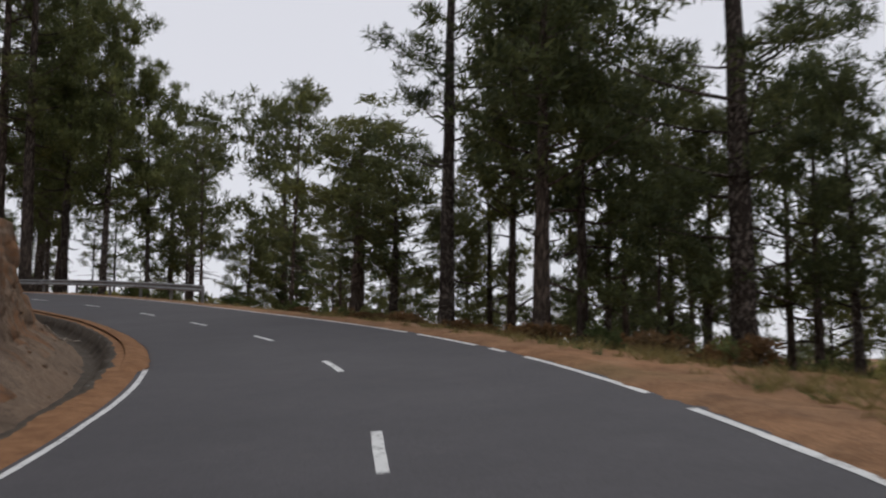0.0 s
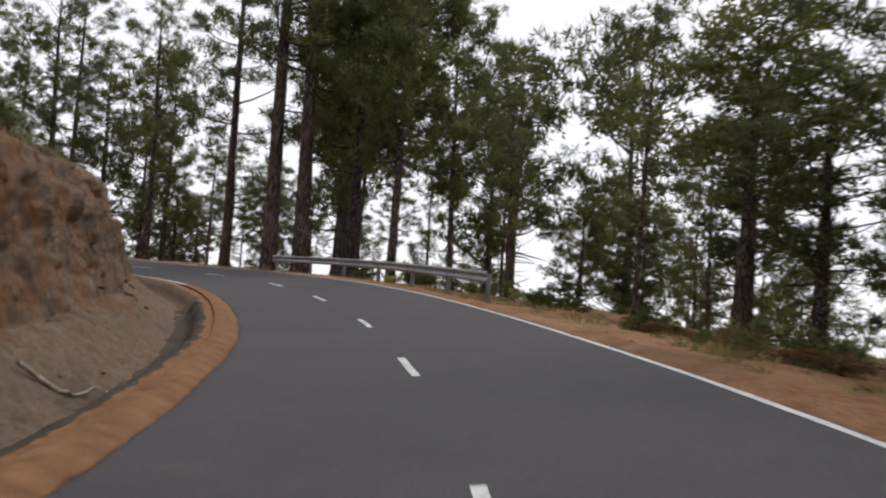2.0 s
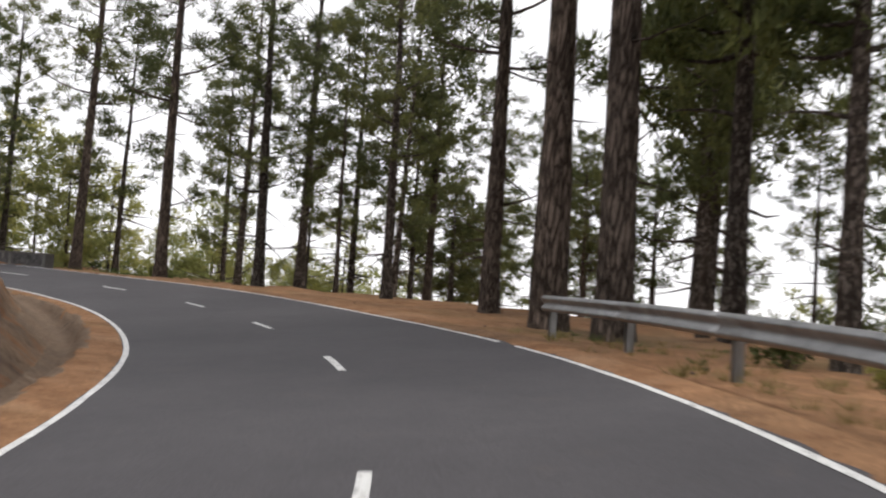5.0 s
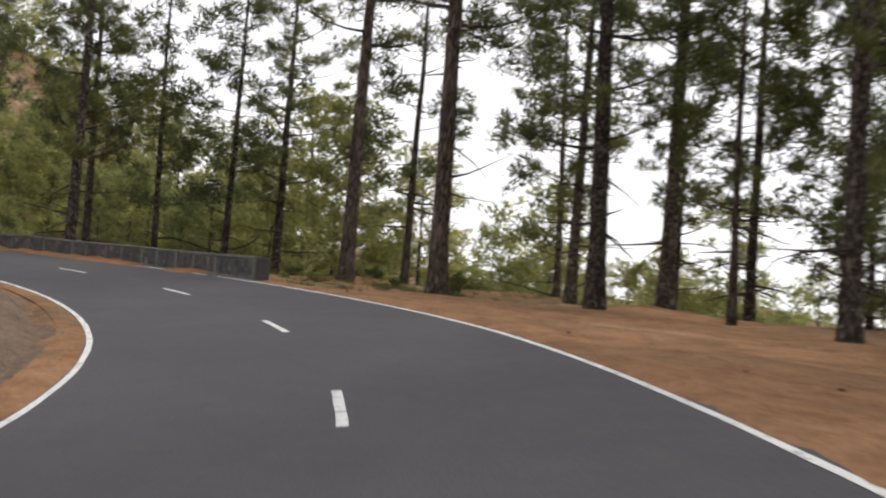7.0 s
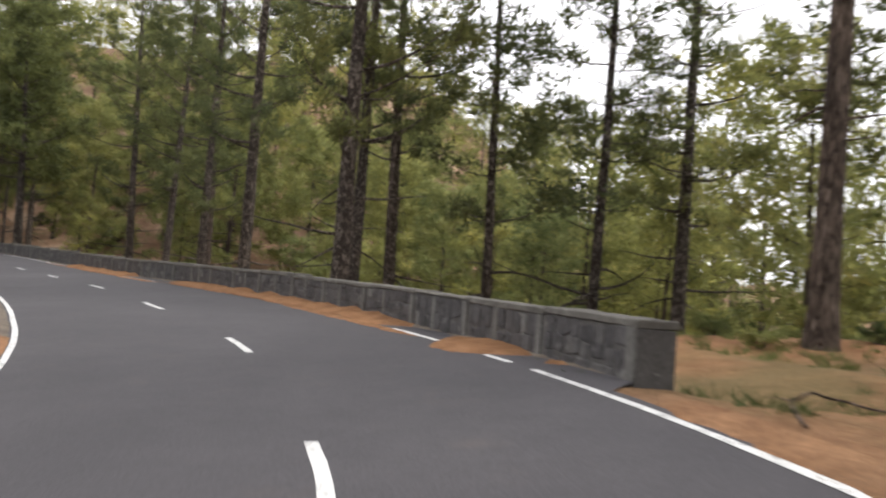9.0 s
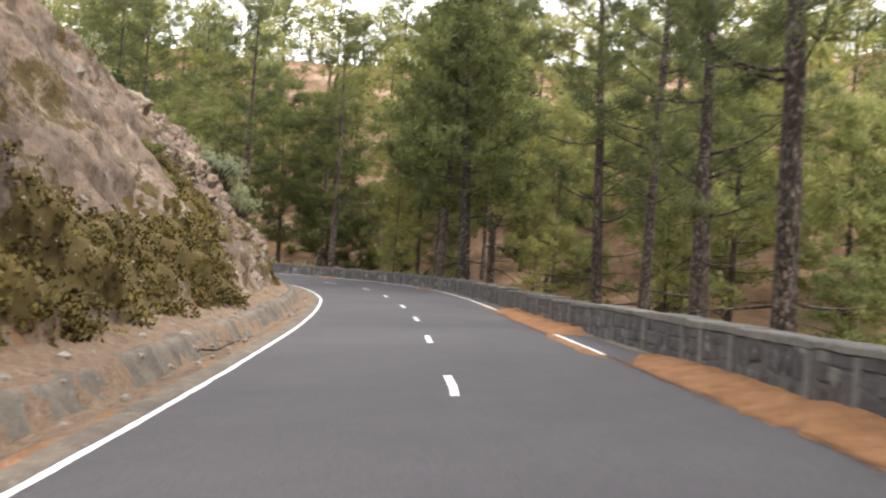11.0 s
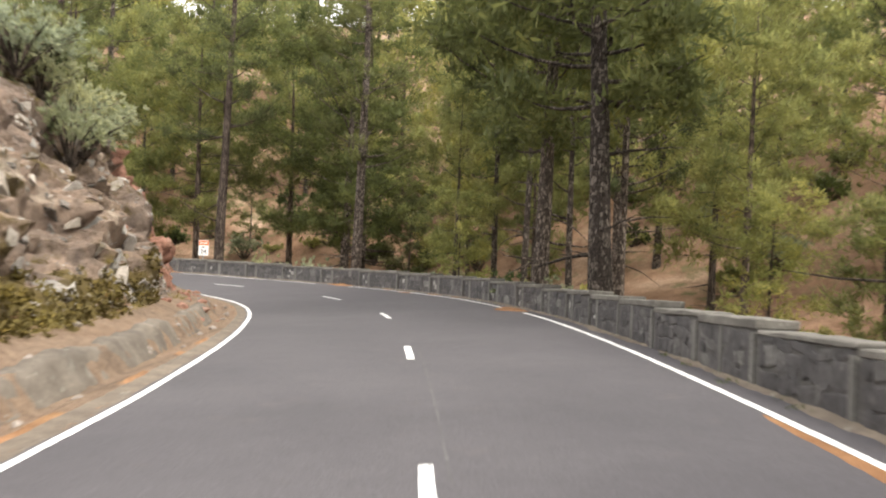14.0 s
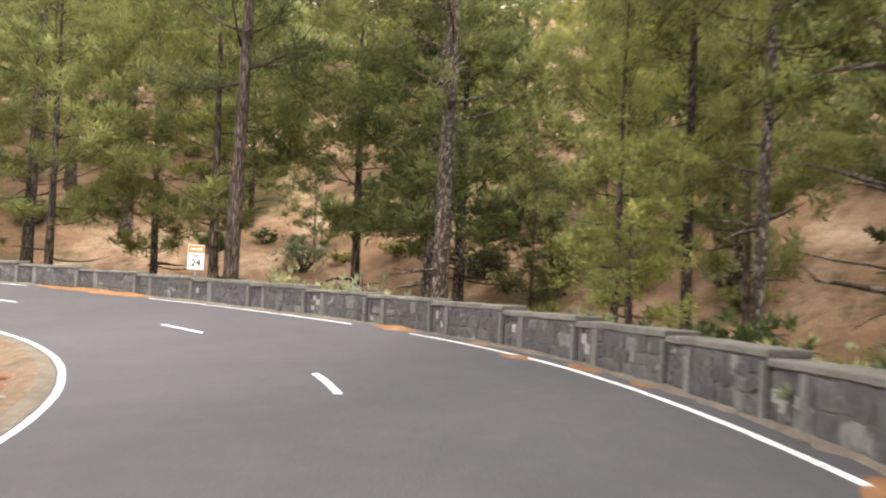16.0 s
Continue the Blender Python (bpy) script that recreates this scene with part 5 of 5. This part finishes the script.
# ---- drifts of fallen needles on the asphalt ----
def build_drift(name, s0, s1, inner, outer, thick, seed, side="right", fade=1.2, material=LITTER, label="drift of orange fallen pine needles on the asphalt edge"):
    """A thin heap between two offsets from the edge line, thickest away from its border."""
    r = np.random.RandomState(seed)
    s = np.arange(s0, s1 + 0.01, 0.18)
    f = np.linspace(0, 1, 9)
    t = (s - s0) / (s1 - s0)
    taper = np.minimum(1, np.minimum(np.maximum(t, 0) * (s1 - s0) / 1.0, np.maximum(1 - t, 0) * (s1 - s0) / fade)) ** 0.7
    wob = np.array([noise.fractal(Vector((a * 0.5, seed, 0)), 0.8, 2.1, 4) for a in s]) * (0.13 if side == "right" else 0.035)
    wob += r.normal(0, 0.022 if side == "right" else 0.006, len(s)) + 0.04 * np.array([noise.noise(Vector((a * 3.1, seed, 5))) for a in s])
    banked = side == "right" and s0 > 97 and inner < -0.38 and thick > 0.02
    lo = wall_offset(s) + w_right(s) - 0.03 if banked else inner * np.ones_like(s)
    hi = outer + (lo - outer) * (1 - taper) + wob * taper if banked and name == "needle_drift" else lo + (outer - inner) * taper + wob * taper
    hi = np.maximum(hi, lo + 0.03)
    off = lo[:, None] + (hi - lo)[:, None] * f[None]
    ss = np.repeat(s[:, None], 9, 1)
    d = -w_right(ss) + off if side == "right" else w_left(ss) - off
    v = on_road(ss, d).reshape(-1, 3)
    under = height(ss.ravel(), d.ravel())
    hump = (np.sin(np.pi * np.clip(f * 0.75 + 0.25, 0, 1)) ** 0.7)[None] * taper[:, None] * thick
    even, uneven = (0.93, 0.14) if side == "left" else (0.85, 0.35)
    v[:, 2] = np.maximum(v[:, 2], under) + hump.ravel() * (even + uneven * np.abs(rough(v, 1.6, 4))) - 0.006
    if banked:
        heap = np.array([noise.fractal(Vector((a * 0.9, seed, 9)), 0.8, 2.1, 3) for a in s])
        v[:, 2] += (np.clip(1.3 + 1.6 * heap, 0.2, 3)[:, None] * taper[:, None] * thick * (1 - f[None]) ** 1.4).ravel()
    v[:, 2] += np.where(np.tile(f, len(s)) > 0.97, -0.004, 0.0)
    faces = grid_faces(len(s), 9)
    if side == "right":
        faces = faces[:, ::-1]
    ob = new(name, mesh_of(name, v, faces, material, shade=True))
    return tagged(ob, label, "needles", kind="stuff")


LITTER_DRIFTS = [(98.7, 99.5, -0.5, 0.12, .025), (99.7, 102.5, -0.5, 0.42, .035), (103.9, 107.9, -0.62, 0.08, .04), (106.2, 122.2, -0.64, 0.06, .045), (126.6, 139.9, -0.45, 0.2, .055), (158.4, 160.7, -0.25, 0.48, .03),
                 (171.9, 173.9, -0.4, 0.05, .03), (164.6, 165.8, -0.38, -0.02, .025), (166.0, 167.4, -0.32, 0.2, .02), (167.4, 169.0, -0.05, 0.4, .02), (169.4, 170.5, -0.35, 0.08, .022), (181.5, 186.2, -0.4, 0.15, .03), (9.2, 10.6, -0.5, 0.2, .03), (15.3, 16.4, -0.5, 0.15, .03), (16.9, 18.0, -0.5, 0.15, .03), (21.3, 22.4, -0.5, 0.12, .03), (63.4, 64.4, -0.5, 0.1, .02)]
for k, (a, b, lo, hi, th) in enumerate(LITTER_DRIFTS):
    build_drift("needle_drift", a, b, lo, hi, th, 60 + k, fade=2.2 if b - a > 8 else 1.2)
build_drift("needle_drift", 102.4, 110.2, 0.055, 0.25, 0.03, 89)
build_drift("needle_drift", 121.0, 127.5, 0.055, 0.26, 0.03, 88)
build_drift("needle_drift", 106.0, 108.2, -0.55, -0.06, 0.04, 87)
build_drift("needle_drift", 137.6, 143.8, 0.055, 0.31, 0.03, 90, fade=6.0)
spill = "dry needles and soil spilling over the asphalt edge"
build_drift("needle_spill", -25.0, 96.8, -0.55, -0.035, 0.036, 93, material=SOIL, label=spill)
build_drift("needle_spill", 97.6, 205.0, -0.5, -0.37, 0.022, 96, material=DIRT, label="dirt and rotting needles along the foot of the parapet")
build_drift("needle_spill", 46.0, 106.0, -0.5, -0.05, 0.02, 94, "left", material=SOIL, label=spill)
build_drift("needle_spill", 104.0, 200.0, -0.4, -0.07, 0.02, 95, "left", material=DIRT, label="grit and needles spilling over the asphalt edge")
build_drift("needle_drift", 18.0, 54.5, -0.42, 0.05, 0.10, 91, "left")


def strew_needles(borders, thick, seed, side="right"):
    """Single needles and small wisps lying on the asphalt along the borders of the drifts."""
    r = np.random.RandomState(seed)
    vs = []
    for a, b, edge in borders:
        n = int((b - a) * thick)
        q, off = r.uniform(a - 0.25, b + 0.25, n), edge - 0.07 + r.normal(0, 0.045, n)
        d = -w_right(q) + off if side == "right" else w_left(q) - off
        c = on_road(q, d, 0.010)
        g, ln = r.uniform(0, 6.28, n), r.uniform(0.04, 0.11, n)
        way = np.stack([np.cos(g), np.sin(g), np.zeros(n)], 1) * ln[:, None]
        across = np.stack([-np.sin(g), np.cos(g), np.zeros(n)], 1) * r.uniform(0.005, 0.013, (n, 1))
        vs.append(np.stack([c - way + across, c - way - across, c + way + (0, 0, 0.008)], 1).reshape(-1, 3))
    v = np.concatenate(vs)
    ob = new("loose_needles", mesh_of("loose_needles", v, np.arange(len(v)).reshape(-1, 3), LITTER))
    return tagged(ob, "single dry pine needles scattered on the asphalt", "needles", kind="stuff")


strew_needles([(a + 0.8, b - 0.9, hi) for a, b, lo, hi, th in LITTER_DRIFTS if b - a > 3], 70, 301)
strew_needles([(18.5, 54.0, 0.06)], 50, 302, "left")
strew_needles([(104.0, 176.0, -0.12)], 10, 303, "left")


# ---- grass, weeds and shrubs ----
def blades_mesh(points, rng_, count, length, width, lean, material, name):
    c = np.repeat(np.asarray(points), count, 0)
    c[:, :2] += rng_.normal(0, 0.07, (len(c), 2))
    d = np.column_stack([rng_.normal(0, lean, (len(c), 2)), np.ones(len(c))])
    d /= np.linalg.norm(d, axis=1)[:, None]
    side = np.cross(d, rng_.normal(size=c.shape))
    side /= np.linalg.norm(side, axis=1)[:, None]
    ln = length * rng_.uniform(0.5, 1.2, (len(c), 1))
    v = np.stack([c + side * width, c + d * ln + np.column_stack([d[:, :2] * ln * 0.5, -ln * 0.1]), c - side * width], 1).reshape(-1, 3)
    return mesh_of(name, v, np.arange(len(v)).reshape(-1, 3), material)


def places(count, s_range, u_range, side, seed, clump=0.0):
    r = np.random.RandomState(seed)
    s, u = r.uniform(*s_range, count), u_range[0] + (u_range[1] - u_range[0]) * r.rand(count) ** 1.3
    if clump:
        keep = np.array([noise.noise(Vector((a * 0.25, b * 0.5, seed))) for a, b in zip(s, u)]) > clump
        s, u = s[keep], u[keep]
    d = -w_right(s) - u if side == "right" else w_left(s) + u
    p, n = along(s)
    z = ground(p[:, 0] + n[:, 0] * d, p[:, 1] + n[:, 1] * d)
    return np.column_stack([p[:, 0] + n[:, 0] * d, p[:, 1] + n[:, 1] * d, z + 0.0])


def build_grass(s_range, u_range, count, material, length, seed, side="right", label="tufts of dry grass on the road verge", clump=0.0):
    r = np.random.RandomState(seed)
    pts = places(count, s_range, u_range, side, seed, clump)
    ob = new("grass", blades_mesh(pts, r, 16, length, 0.009, 0.5, material, "grass"))
    return tagged(ob, label, "grass", kind="stuff")


build_grass((-2, 45), (1.2, 9), 420, DRY, 0.26, 1, clump=0.0)
build_grass((-2, 70), (1.5, 10), 300, SHRUB, 0.22, 2, label="green weeds among the dry grass of the verge", clump=0.02)
build_grass((6, 34), (1.6, 9), 420, DRY, 0.42, 8, label="tall tussocks of dry grass on the verge", clump=0.12)
build_grass((8, 48), (3.6, 6), 260, DRY, 0.3, 7, "left", "dry grass along the top of the bank")
build_grass((42, 68), (1.0, 5), 160, DRY, 0.24, 3)
build_grass((98.5, 110), (6, 16), 260, SHRUB, 0.30, 9, label="low green undergrowth under the pines")
build_grass((96, 99), (1.0, 8), 60, SHRUB, 0.25, 4, label="green weeds beside the parapet")
build_grass((100, 200), (0.95, 2.2), 260, SHRUB, 0.3, 5, label="green weeds behind the parapet", clump=0.05)
build_grass((98, 200), (0.3, 0.6), 90, SHRUB, 0.09, 12, label="low weeds at the foot of the parapet", clump=0.05)
build_grass((104, 170), (1.6, 2.6), 90, DRY, 0.16, 6, "left", "dry grass at the foot of the rock face")


def make_shrub(name, label, leaf, seed, wide, tall, stems, blades, size):
    r = np.random.RandomState(seed)
    wood, tips, axes = [], [], []
    for k in range(stems):
        az, out = r.rand() * 6.28, wide * r.uniform(0.2, 1.0)
        end = np.array([math.cos(az) * out, math.sin(az) * out, tall * r.uniform(0.45, 1.0) * (1 - 0.35 * out / wide)])
        mid = end * (0.5, 0.5, 0.62)
        wood.append(tube(np.array([(0, 0, -0.1), mid, end]), [0.018, 0.012, 0.005], 3))
        for j in range(6):
            tips.append(mid + (end - mid) * r.rand() * 1.1 + r.normal(0, 0.11 * wide, 3))
            axes.append((end - mid) / np.linalg.norm(end - mid))
    v, f = gather(wood)
    lv, lf = tufts(tips, axes, r, blades, size, size * 0.22, 0.1, 1.1)
    root = new(name)
    part("stem", mesh_of("stem", v, f, BARK, shade=True), BARK, root)
    part("foliage", mesh_of("foliage", lv, lf, leaf), leaf, root)
    return tagged(root, label, "shrub")


shrub_kinds = [
    make_shrub("shrub", "low dark green shrub beside the road", SHRUB, 1, 0.7, 0.8, 16, 11, 0.125),
    make_shrub("shrub", "silvery grey-green shrub on top of the rock", SILVER, 2, 0.9, 1.1, 24, 12, 0.10),
    make_shrub("shrub", "bright green broom shrub on the forest slope", NEEDLES_YOUNG, 3, 0.9, 1.0, 18, 11, 0.15),
    make_shrub("shrub", "withered reddish-brown shrub on the verge", BROWN, 4, 0.9, 0.6, 18, 10, 0.15),
]
shrub_free = {0, 1, 2, 3}


def put_shrub(kind, x, y, z, size):
    m = pose(x, y, z, 0, 0, rng.rand() * 360) @ Matrix.Diagonal((size, size, size * rng.uniform(0.8, 1.15), 1))
    if kind in shrub_free:
        shrub_free.discard(kind)
        shrub_kinds[kind].matrix_basis = m
    else:
        copy_thing(shrub_kinds[kind], Matrix.Identity(4)).matrix_basis = m


def strew_shrubs(count, s_range, u_range, side, kinds, sizes, seed, lift=0.0):
    r = np.random.RandomState(seed)
    for x, y, z in places(count, s_range, u_range, side, seed):
        put_shrub(int(r.choice(kinds)), x, y, z + lift, r.uniform(*sizes))


strew_shrubs(16, (10, 66), (4, 11), "right", (0, 0, 2), (0.5, 1.1), 11)
strew_shrubs(8, (34, 44), (3.2, 6.5), "right", (3, 3, 0), (0.4, 0.8), 25)
strew_shrubs(10, (17, 29), (5, 10), "right", (3, 3, 0), (0.6, 1.2), 26)
strew_shrubs(8, (99.5, 108), (8, 15), "right", (0, 0, 2), (0.35, 0.7), 30)
strew_shrubs(8, (99, 110), (10, 18), "right", (0, 2), (0.5, 1.0), 27)
strew_shrubs(14, (24, 38), (2.2, 3.6), "right", (3, 3, 3, 0), (0.4, 0.75), 32)
strew_shrubs(10, (46, 60), (3.5, 6), "right", (0,), (0.6, 1.0), 12)
strew_shrubs(14, (106, 128), (12, 26), "right", (2, 2, 0), (0.8, 1.5), 13)
strew_shrubs(26, (150, 205), (2.0, 9), "right", (0, 2, 0), (0.8, 1.7), 14)
strew_shrubs(36, (140, 205), (12, 50), "right", (0, 2, 1), (0.8, 2.0), 15)
strew_shrubs(70, (168, 198), (15.5, 29), "right", (0, 2, 2, 0, 1), (0.7, 1.9), 33)
strew_shrubs(10, (140, 154), (8.0, 10), "left", (0, 0, 1), (0.8, 1.5), 16)
strew_shrubs(14, (154, 164), (3.4, 5.4), "left", (1, 1, 1, 0), (1.0, 1.7), 19)
strew_shrubs(10, (148, 158), (5.4, 7.5), "left", (1, 1, 0), (0.8, 1.3), 29)
strew_shrubs(16, (172, 188), (1.7, 2.9), "right", (0, 2), (0.5, 0.9), 20)
strew_shrubs(16, (162, 180), (1.7, 2.9), "right", (1, 0, 0), (1.1, 1.6), 28)
strew_shrubs(10, (110, 130), (6.5, 10), "left", (0, 2), (0.7, 1.3), 17)
strew_shrubs(22, (18, 48), (3.7, 5.2), "left", (0, 0, 2, 1), (0.35, 0.75), 24)
strew_shrubs(12, (5, 40), (4.8, 7.5), "left", (0, 2), (0.5, 1.0), 18)


# ---- loose stones and the dead branch ----
def pebble_bulk(count, s_range, u_range, side, sizes, material, label, seed):
    r = np.random.RandomState(seed)
    pts = places(count, s_range, u_range, side, seed)
    vs, fs, n = [], [], 0
    ico = bmesh.new()
    bmesh.ops.create_icosphere(ico, subdivisions=1, radius=1)
    base, tri = np.array([v.co[:] for v in ico.verts]), [[v.index for v in f.verts] for f in ico.faces]
    ico.free()
    for p in pts:
        q = base * r.uniform(0.75, 1.25, base.shape) * r.uniform(*sizes) * (r.uniform(0.8, 1.4), r.uniform(0.7, 1.2), r.uniform(0.45, 0.9))
        vs.append(q + p + (0, 0, 0.02))
        fs += [tuple(i + n for i in t) for t in tri]
        n += len(base)
    ob = new("loose_stones", mesh_of("loose_stones", np.concatenate(vs), fs, material))
    return tagged(ob, label, "stones", kind="stuff")


pebble_bulk(160, (104, 172), (0.5, 2.6), "left", (0.02, 0.09), ROCK_PLAIN, "small fallen stones at the foot of the rock", 21)
pebble_bulk(60, (156, 172), (0.7, 3.2), "left", (0.04, 0.16), TUFF, "reddish fallen stones below the tuff", 22)
pebble_bulk(60, (0, 50), (1.3, 2.6), "left", (0.02, 0.08), EARTH, "clods of earth in the roadside ditch", 23)
pebble_bulk(70, (0, 98), (0.8, 5), "right", (0.015, 0.05), BARK, "cones and bark flakes on the verge", 24)


def build_branch(name, label, pts, thick, material, twigs, seed):
    r = np.random.RandomState(seed)
    pts = np.array(pts, float)
    q = np.linspace(0, 1, 16)
    k = np.linspace(0, 1, len(pts))
    path = np.stack([np.interp(q, k, pts[:, i]) for i in range(3)], 1) + r.normal(0, 0.012, (16, 3))
    wood = [tube(path, thick * (1 - 0.6 * q), 7, r, 0.08)]
    for j in range(twigs):
        at = path[r.randint(3, 15)]
        go = r.normal(size=3) * (1, 1, 0.4)
        go[2] = abs(go[2]) * 0.4
        wood.append(tube(np.array([at, at + go * 0.12, at + go * r.uniform(0.2, 0.35) + (0, 0, -0.02)]), [thick * 0.35, thick * 0.25, thick * 0.1], 4))
    v, f = gather(wood)
    ob = new(name, mesh_of(name, v, f, material, shade=True))
    return tagged(ob, label, "branch")


def bank_spot(s, v, lift):
    p, n = along(np.array(float(s)))
    d = float(w_left(s)) + v
    return (p[0] + n[0] * d, p[1] + n[1] * d, float(height(np.array([float(s)]), np.array([d]))[0]) + lift)


build_branch("dead_branch", "bleached dead branch lying across the ditch", [bank_spot(s, v, h) for s, v, h in ((30.4, 1.92, 0.05), (30.68, 1.66, 0.05), (30.85, 1.45, 0.05), (31.15, 1.36, 0.07), (31.55, 1.32, 0.12), (31.55, 1.14, 0.1), (31.4, 0.9, 0.06))], 0.03, PALE_WOOD, 1, 5)
def verge_spot(s, u, lift):
    p, n = along(np.array(float(s)))
    d = -float(w_right(s)) - u
    return (p[0] + n[0] * d, p[1] + n[1] * d, float(height(np.array([float(s)]), np.array([d]))[0]) + lift)


build_branch("dead_branch", "crooked brown branch on the needle verge", [verge_spot(95.2, 0.95, 0.04), verge_spot(95.8, 1.2, 0.16), verge_spot(96.0, 1.6, 0.2), verge_spot(95.6, 2.0, 0.14), verge_spot(95.2, 2.4, 0.05)], 0.018, BARK, 2, 7)
build_branch("dead_branch", "dry brown twig beside the edge line", [bank_spot(122.4, 0.9, 0.05), bank_spot(123.4, 0.75, 0.08), bank_spot(124.6, 0.65, 0.1), bank_spot(125.6, 0.5, 0.06)], 0.02, BARK, 7, 6)


def block_shape(seed):
    """An angular broken block, about 1 across."""
    r = np.random.RandomState(seed)
    bm = bmesh.new()
    for p in r.uniform(-1, 1, (15, 3)):
        bm.verts.new(np.sign(p) * np.abs(p) ** 0.45 * (0.55, 0.42, 0.32) * r.uniform(0.75, 1.1))
    bmesh.ops.convex_hull(bm, input=bm.verts[:])
    bmesh.ops.delete(bm, geom=[v for v in bm.verts if not v.link_faces], context="VERTS")
    v = np.array([q.co[:] for q in bm.verts])
    bm.verts.index_update()
    f = [[q.index for q in t.verts] for t in bm.faces]
    bm.free()
    return v, f


BLOCKS = [block_shape(k) for k in range(10)]
cut_bank = bpy.data.objects["cut_bank"]
BANK_AT = np.array([q.center[:] for q in cut_bank.data.polygons])
BANK_OUT = np.array([q.normal[:] for q in cut_bank.data.polygons])
BANK_S, BANK_D = chainage(BANK_AT[:, 0], BANK_AT[:, 1])
BANK_V = BANK_D - w_left(BANK_S)


def block_spots(count, s_range, low, high, sizes, seed, patchy=-0.1):
    """Spots on the bank's face, with a turn and a size for a block half sunk into it."""
    r = np.random.RandomState(seed)
    f = (BANK_V - face_start(BANK_S)) / face_run(BANK_S)
    ok = np.nonzero((BANK_S > s_range[0]) & (BANK_S < s_range[1]) & (f > low) & (f < high))[0]
    out = []
    for i in r.permutation(ok):
        c, n = BANK_AT[i], BANK_OUT[i]
        if noise.noise(Vector(c * 0.6) + Vector((seed, 0, 0))) < patchy:
            continue
        size = r.uniform(*sizes) * (0.7 + 0.8 * r.rand() ** 3)
        turn = Vector(n).to_track_quat("Z", "Y").to_matrix() @ Euler((r.normal(0, 0.35), r.normal(0, 0.35), r.rand() * 6.3)).to_matrix()
        out.append((Matrix.Translation(Vector(c - n * size * r.uniform(0.08, 0.26))) @ turn.to_4x4() @ Matrix.Diagonal((size * r.uniform(0.9, 1.5), size, size * r.uniform(0.7, 1.2), 1)), r.randint(10)))
        if len(out) == count:
            break
    return out


def set_blocks(spots, material):
    """Blocks as parts of the bank."""
    shapes = [mesh_of("rock", v, f, material) for v, f in BLOCKS]
    for m, k in spots:
        part("rock", shapes[k], material, cut_bank, at=m)


def set_rubble(name, spots, material):
    """Small broken stone in the face, joined into one part of the bank."""
    vs, fs, n = [], [], 0
    for m, k in spots:
        v, f = BLOCKS[k]
        t = np.array(m)
        vs.append(v @ t[:3, :3].T + t[:3, 3])
        fs += [tuple(i + n for i in q) for q in f]
        n += len(v)
    ob = part(name, mesh_of(name, np.concatenate(vs), fs, material), material, cut_bank)
    return tagged(ob, kind="stuff")


set_blocks(block_spots(225, (140, 159.3), 0.0, 1.1, (0.14, 0.46), 31, -0.1) + block_spots(8, (112, 137), 0.0, 1.0, (0.2, 0.42), 32, 0.1) + block_spots(45, (112, 150), 0.85, 1.3, (0.2, 0.5), 37), BLOCK)
set_blocks(block_spots(40, (159.5, 171), 0.0, 1.0, (0.2, 0.5), 33), TUFF)
set_blocks(block_spots(60, (2, 48), -0.3, 0.95, (0.15, 0.4), 34), EARTH)
set_rubble("rock_rubble", block_spots(2000, (138, 159.3), 0.0, 1.15, (0.06, 0.21), 35, -0.12) + block_spots(90, (112, 138), 0.0, 1.2, (0.06, 0.16), 36, 0.15), RUBBLE)
set_rubble("earth_clods", block_spots(380, (0, 48), -0.5, 1.0, (0.05, 0.15), 38, 0.0), EARTH)


# ---- a sealed joint beside the middle dashes ----
ribbon("joint_seal", np.arange(140.5, 149.5, 0.3), -0.16, -0.135, 0.004, SEAL, bpy.data.objects["road"], 0.006, 71)
ribbon("joint_seal", np.arange(134.0, 137.6, 0.3), -0.14, -0.105, 0.004, SEAL, bpy.data.objects["road"], 0.01, 72)


# ---- pale scuffs on the asphalt ----
for s0, s1, d0, k in ((138.5, 139.0, 2.0, 73), (138.7, 139.05, 2.5, 74), (104.5, 104.8, -0.3, 75), (104.9, 105.15, -0.12, 76)):
    ribbon("scuff_mark", np.linspace(s0, s1, 6), d0, d0 + 0.12, 0.004, SEAL, bpy.data.objects["road"], 0.03, k)


# ---- moss cushions and ferns on the rock face ----
def build_moss(count, seed, reach):
    """Cushions of moss in patches on the lower face."""
    r = np.random.RandomState(seed)
    f = (BANK_V - face_start(BANK_S)) / face_run(BANK_S)
    near, vein = moss_near(BANK_S, f), veins(BANK_AT, BANK_S)
    spots = []
    for i in r.permutation(np.nonzero((near < 1.8) & (f > -0.06))[0]):
        c = BANK_AT[i]
        if near[i] + 0.9 * vein[i] < 0.74:
            for _ in range(3):
                spots.append(c + r.normal(0, 0.09, 3) - BANK_OUT[i] * reach * 0.1)
        if len(spots) >= count:
            break
    v, t, n = puffs(spots, r, 10, reach, reach * 0.32, 0.8)
    me = mesh_of("moss", v, t, MOSS, shade=True)
    me.normals_split_custom_set_from_vertices(n.tolist())
    return tagged(part("moss", me, MOSS, cut_bank, "olive-brown moss cushions"), kind="stuff")


build_moss(12000, 41, 0.13)
for a, v, size in ((135.2, 4.75, 0.4), (134.2, 4.1, 0.28), (113.8, 3.3, 0.3), (121.5, 4.2, 0.3), (127.5, 5.4, 0.24)):
    put_shrub(2, *bank_spot(a, v, 0.05), size)
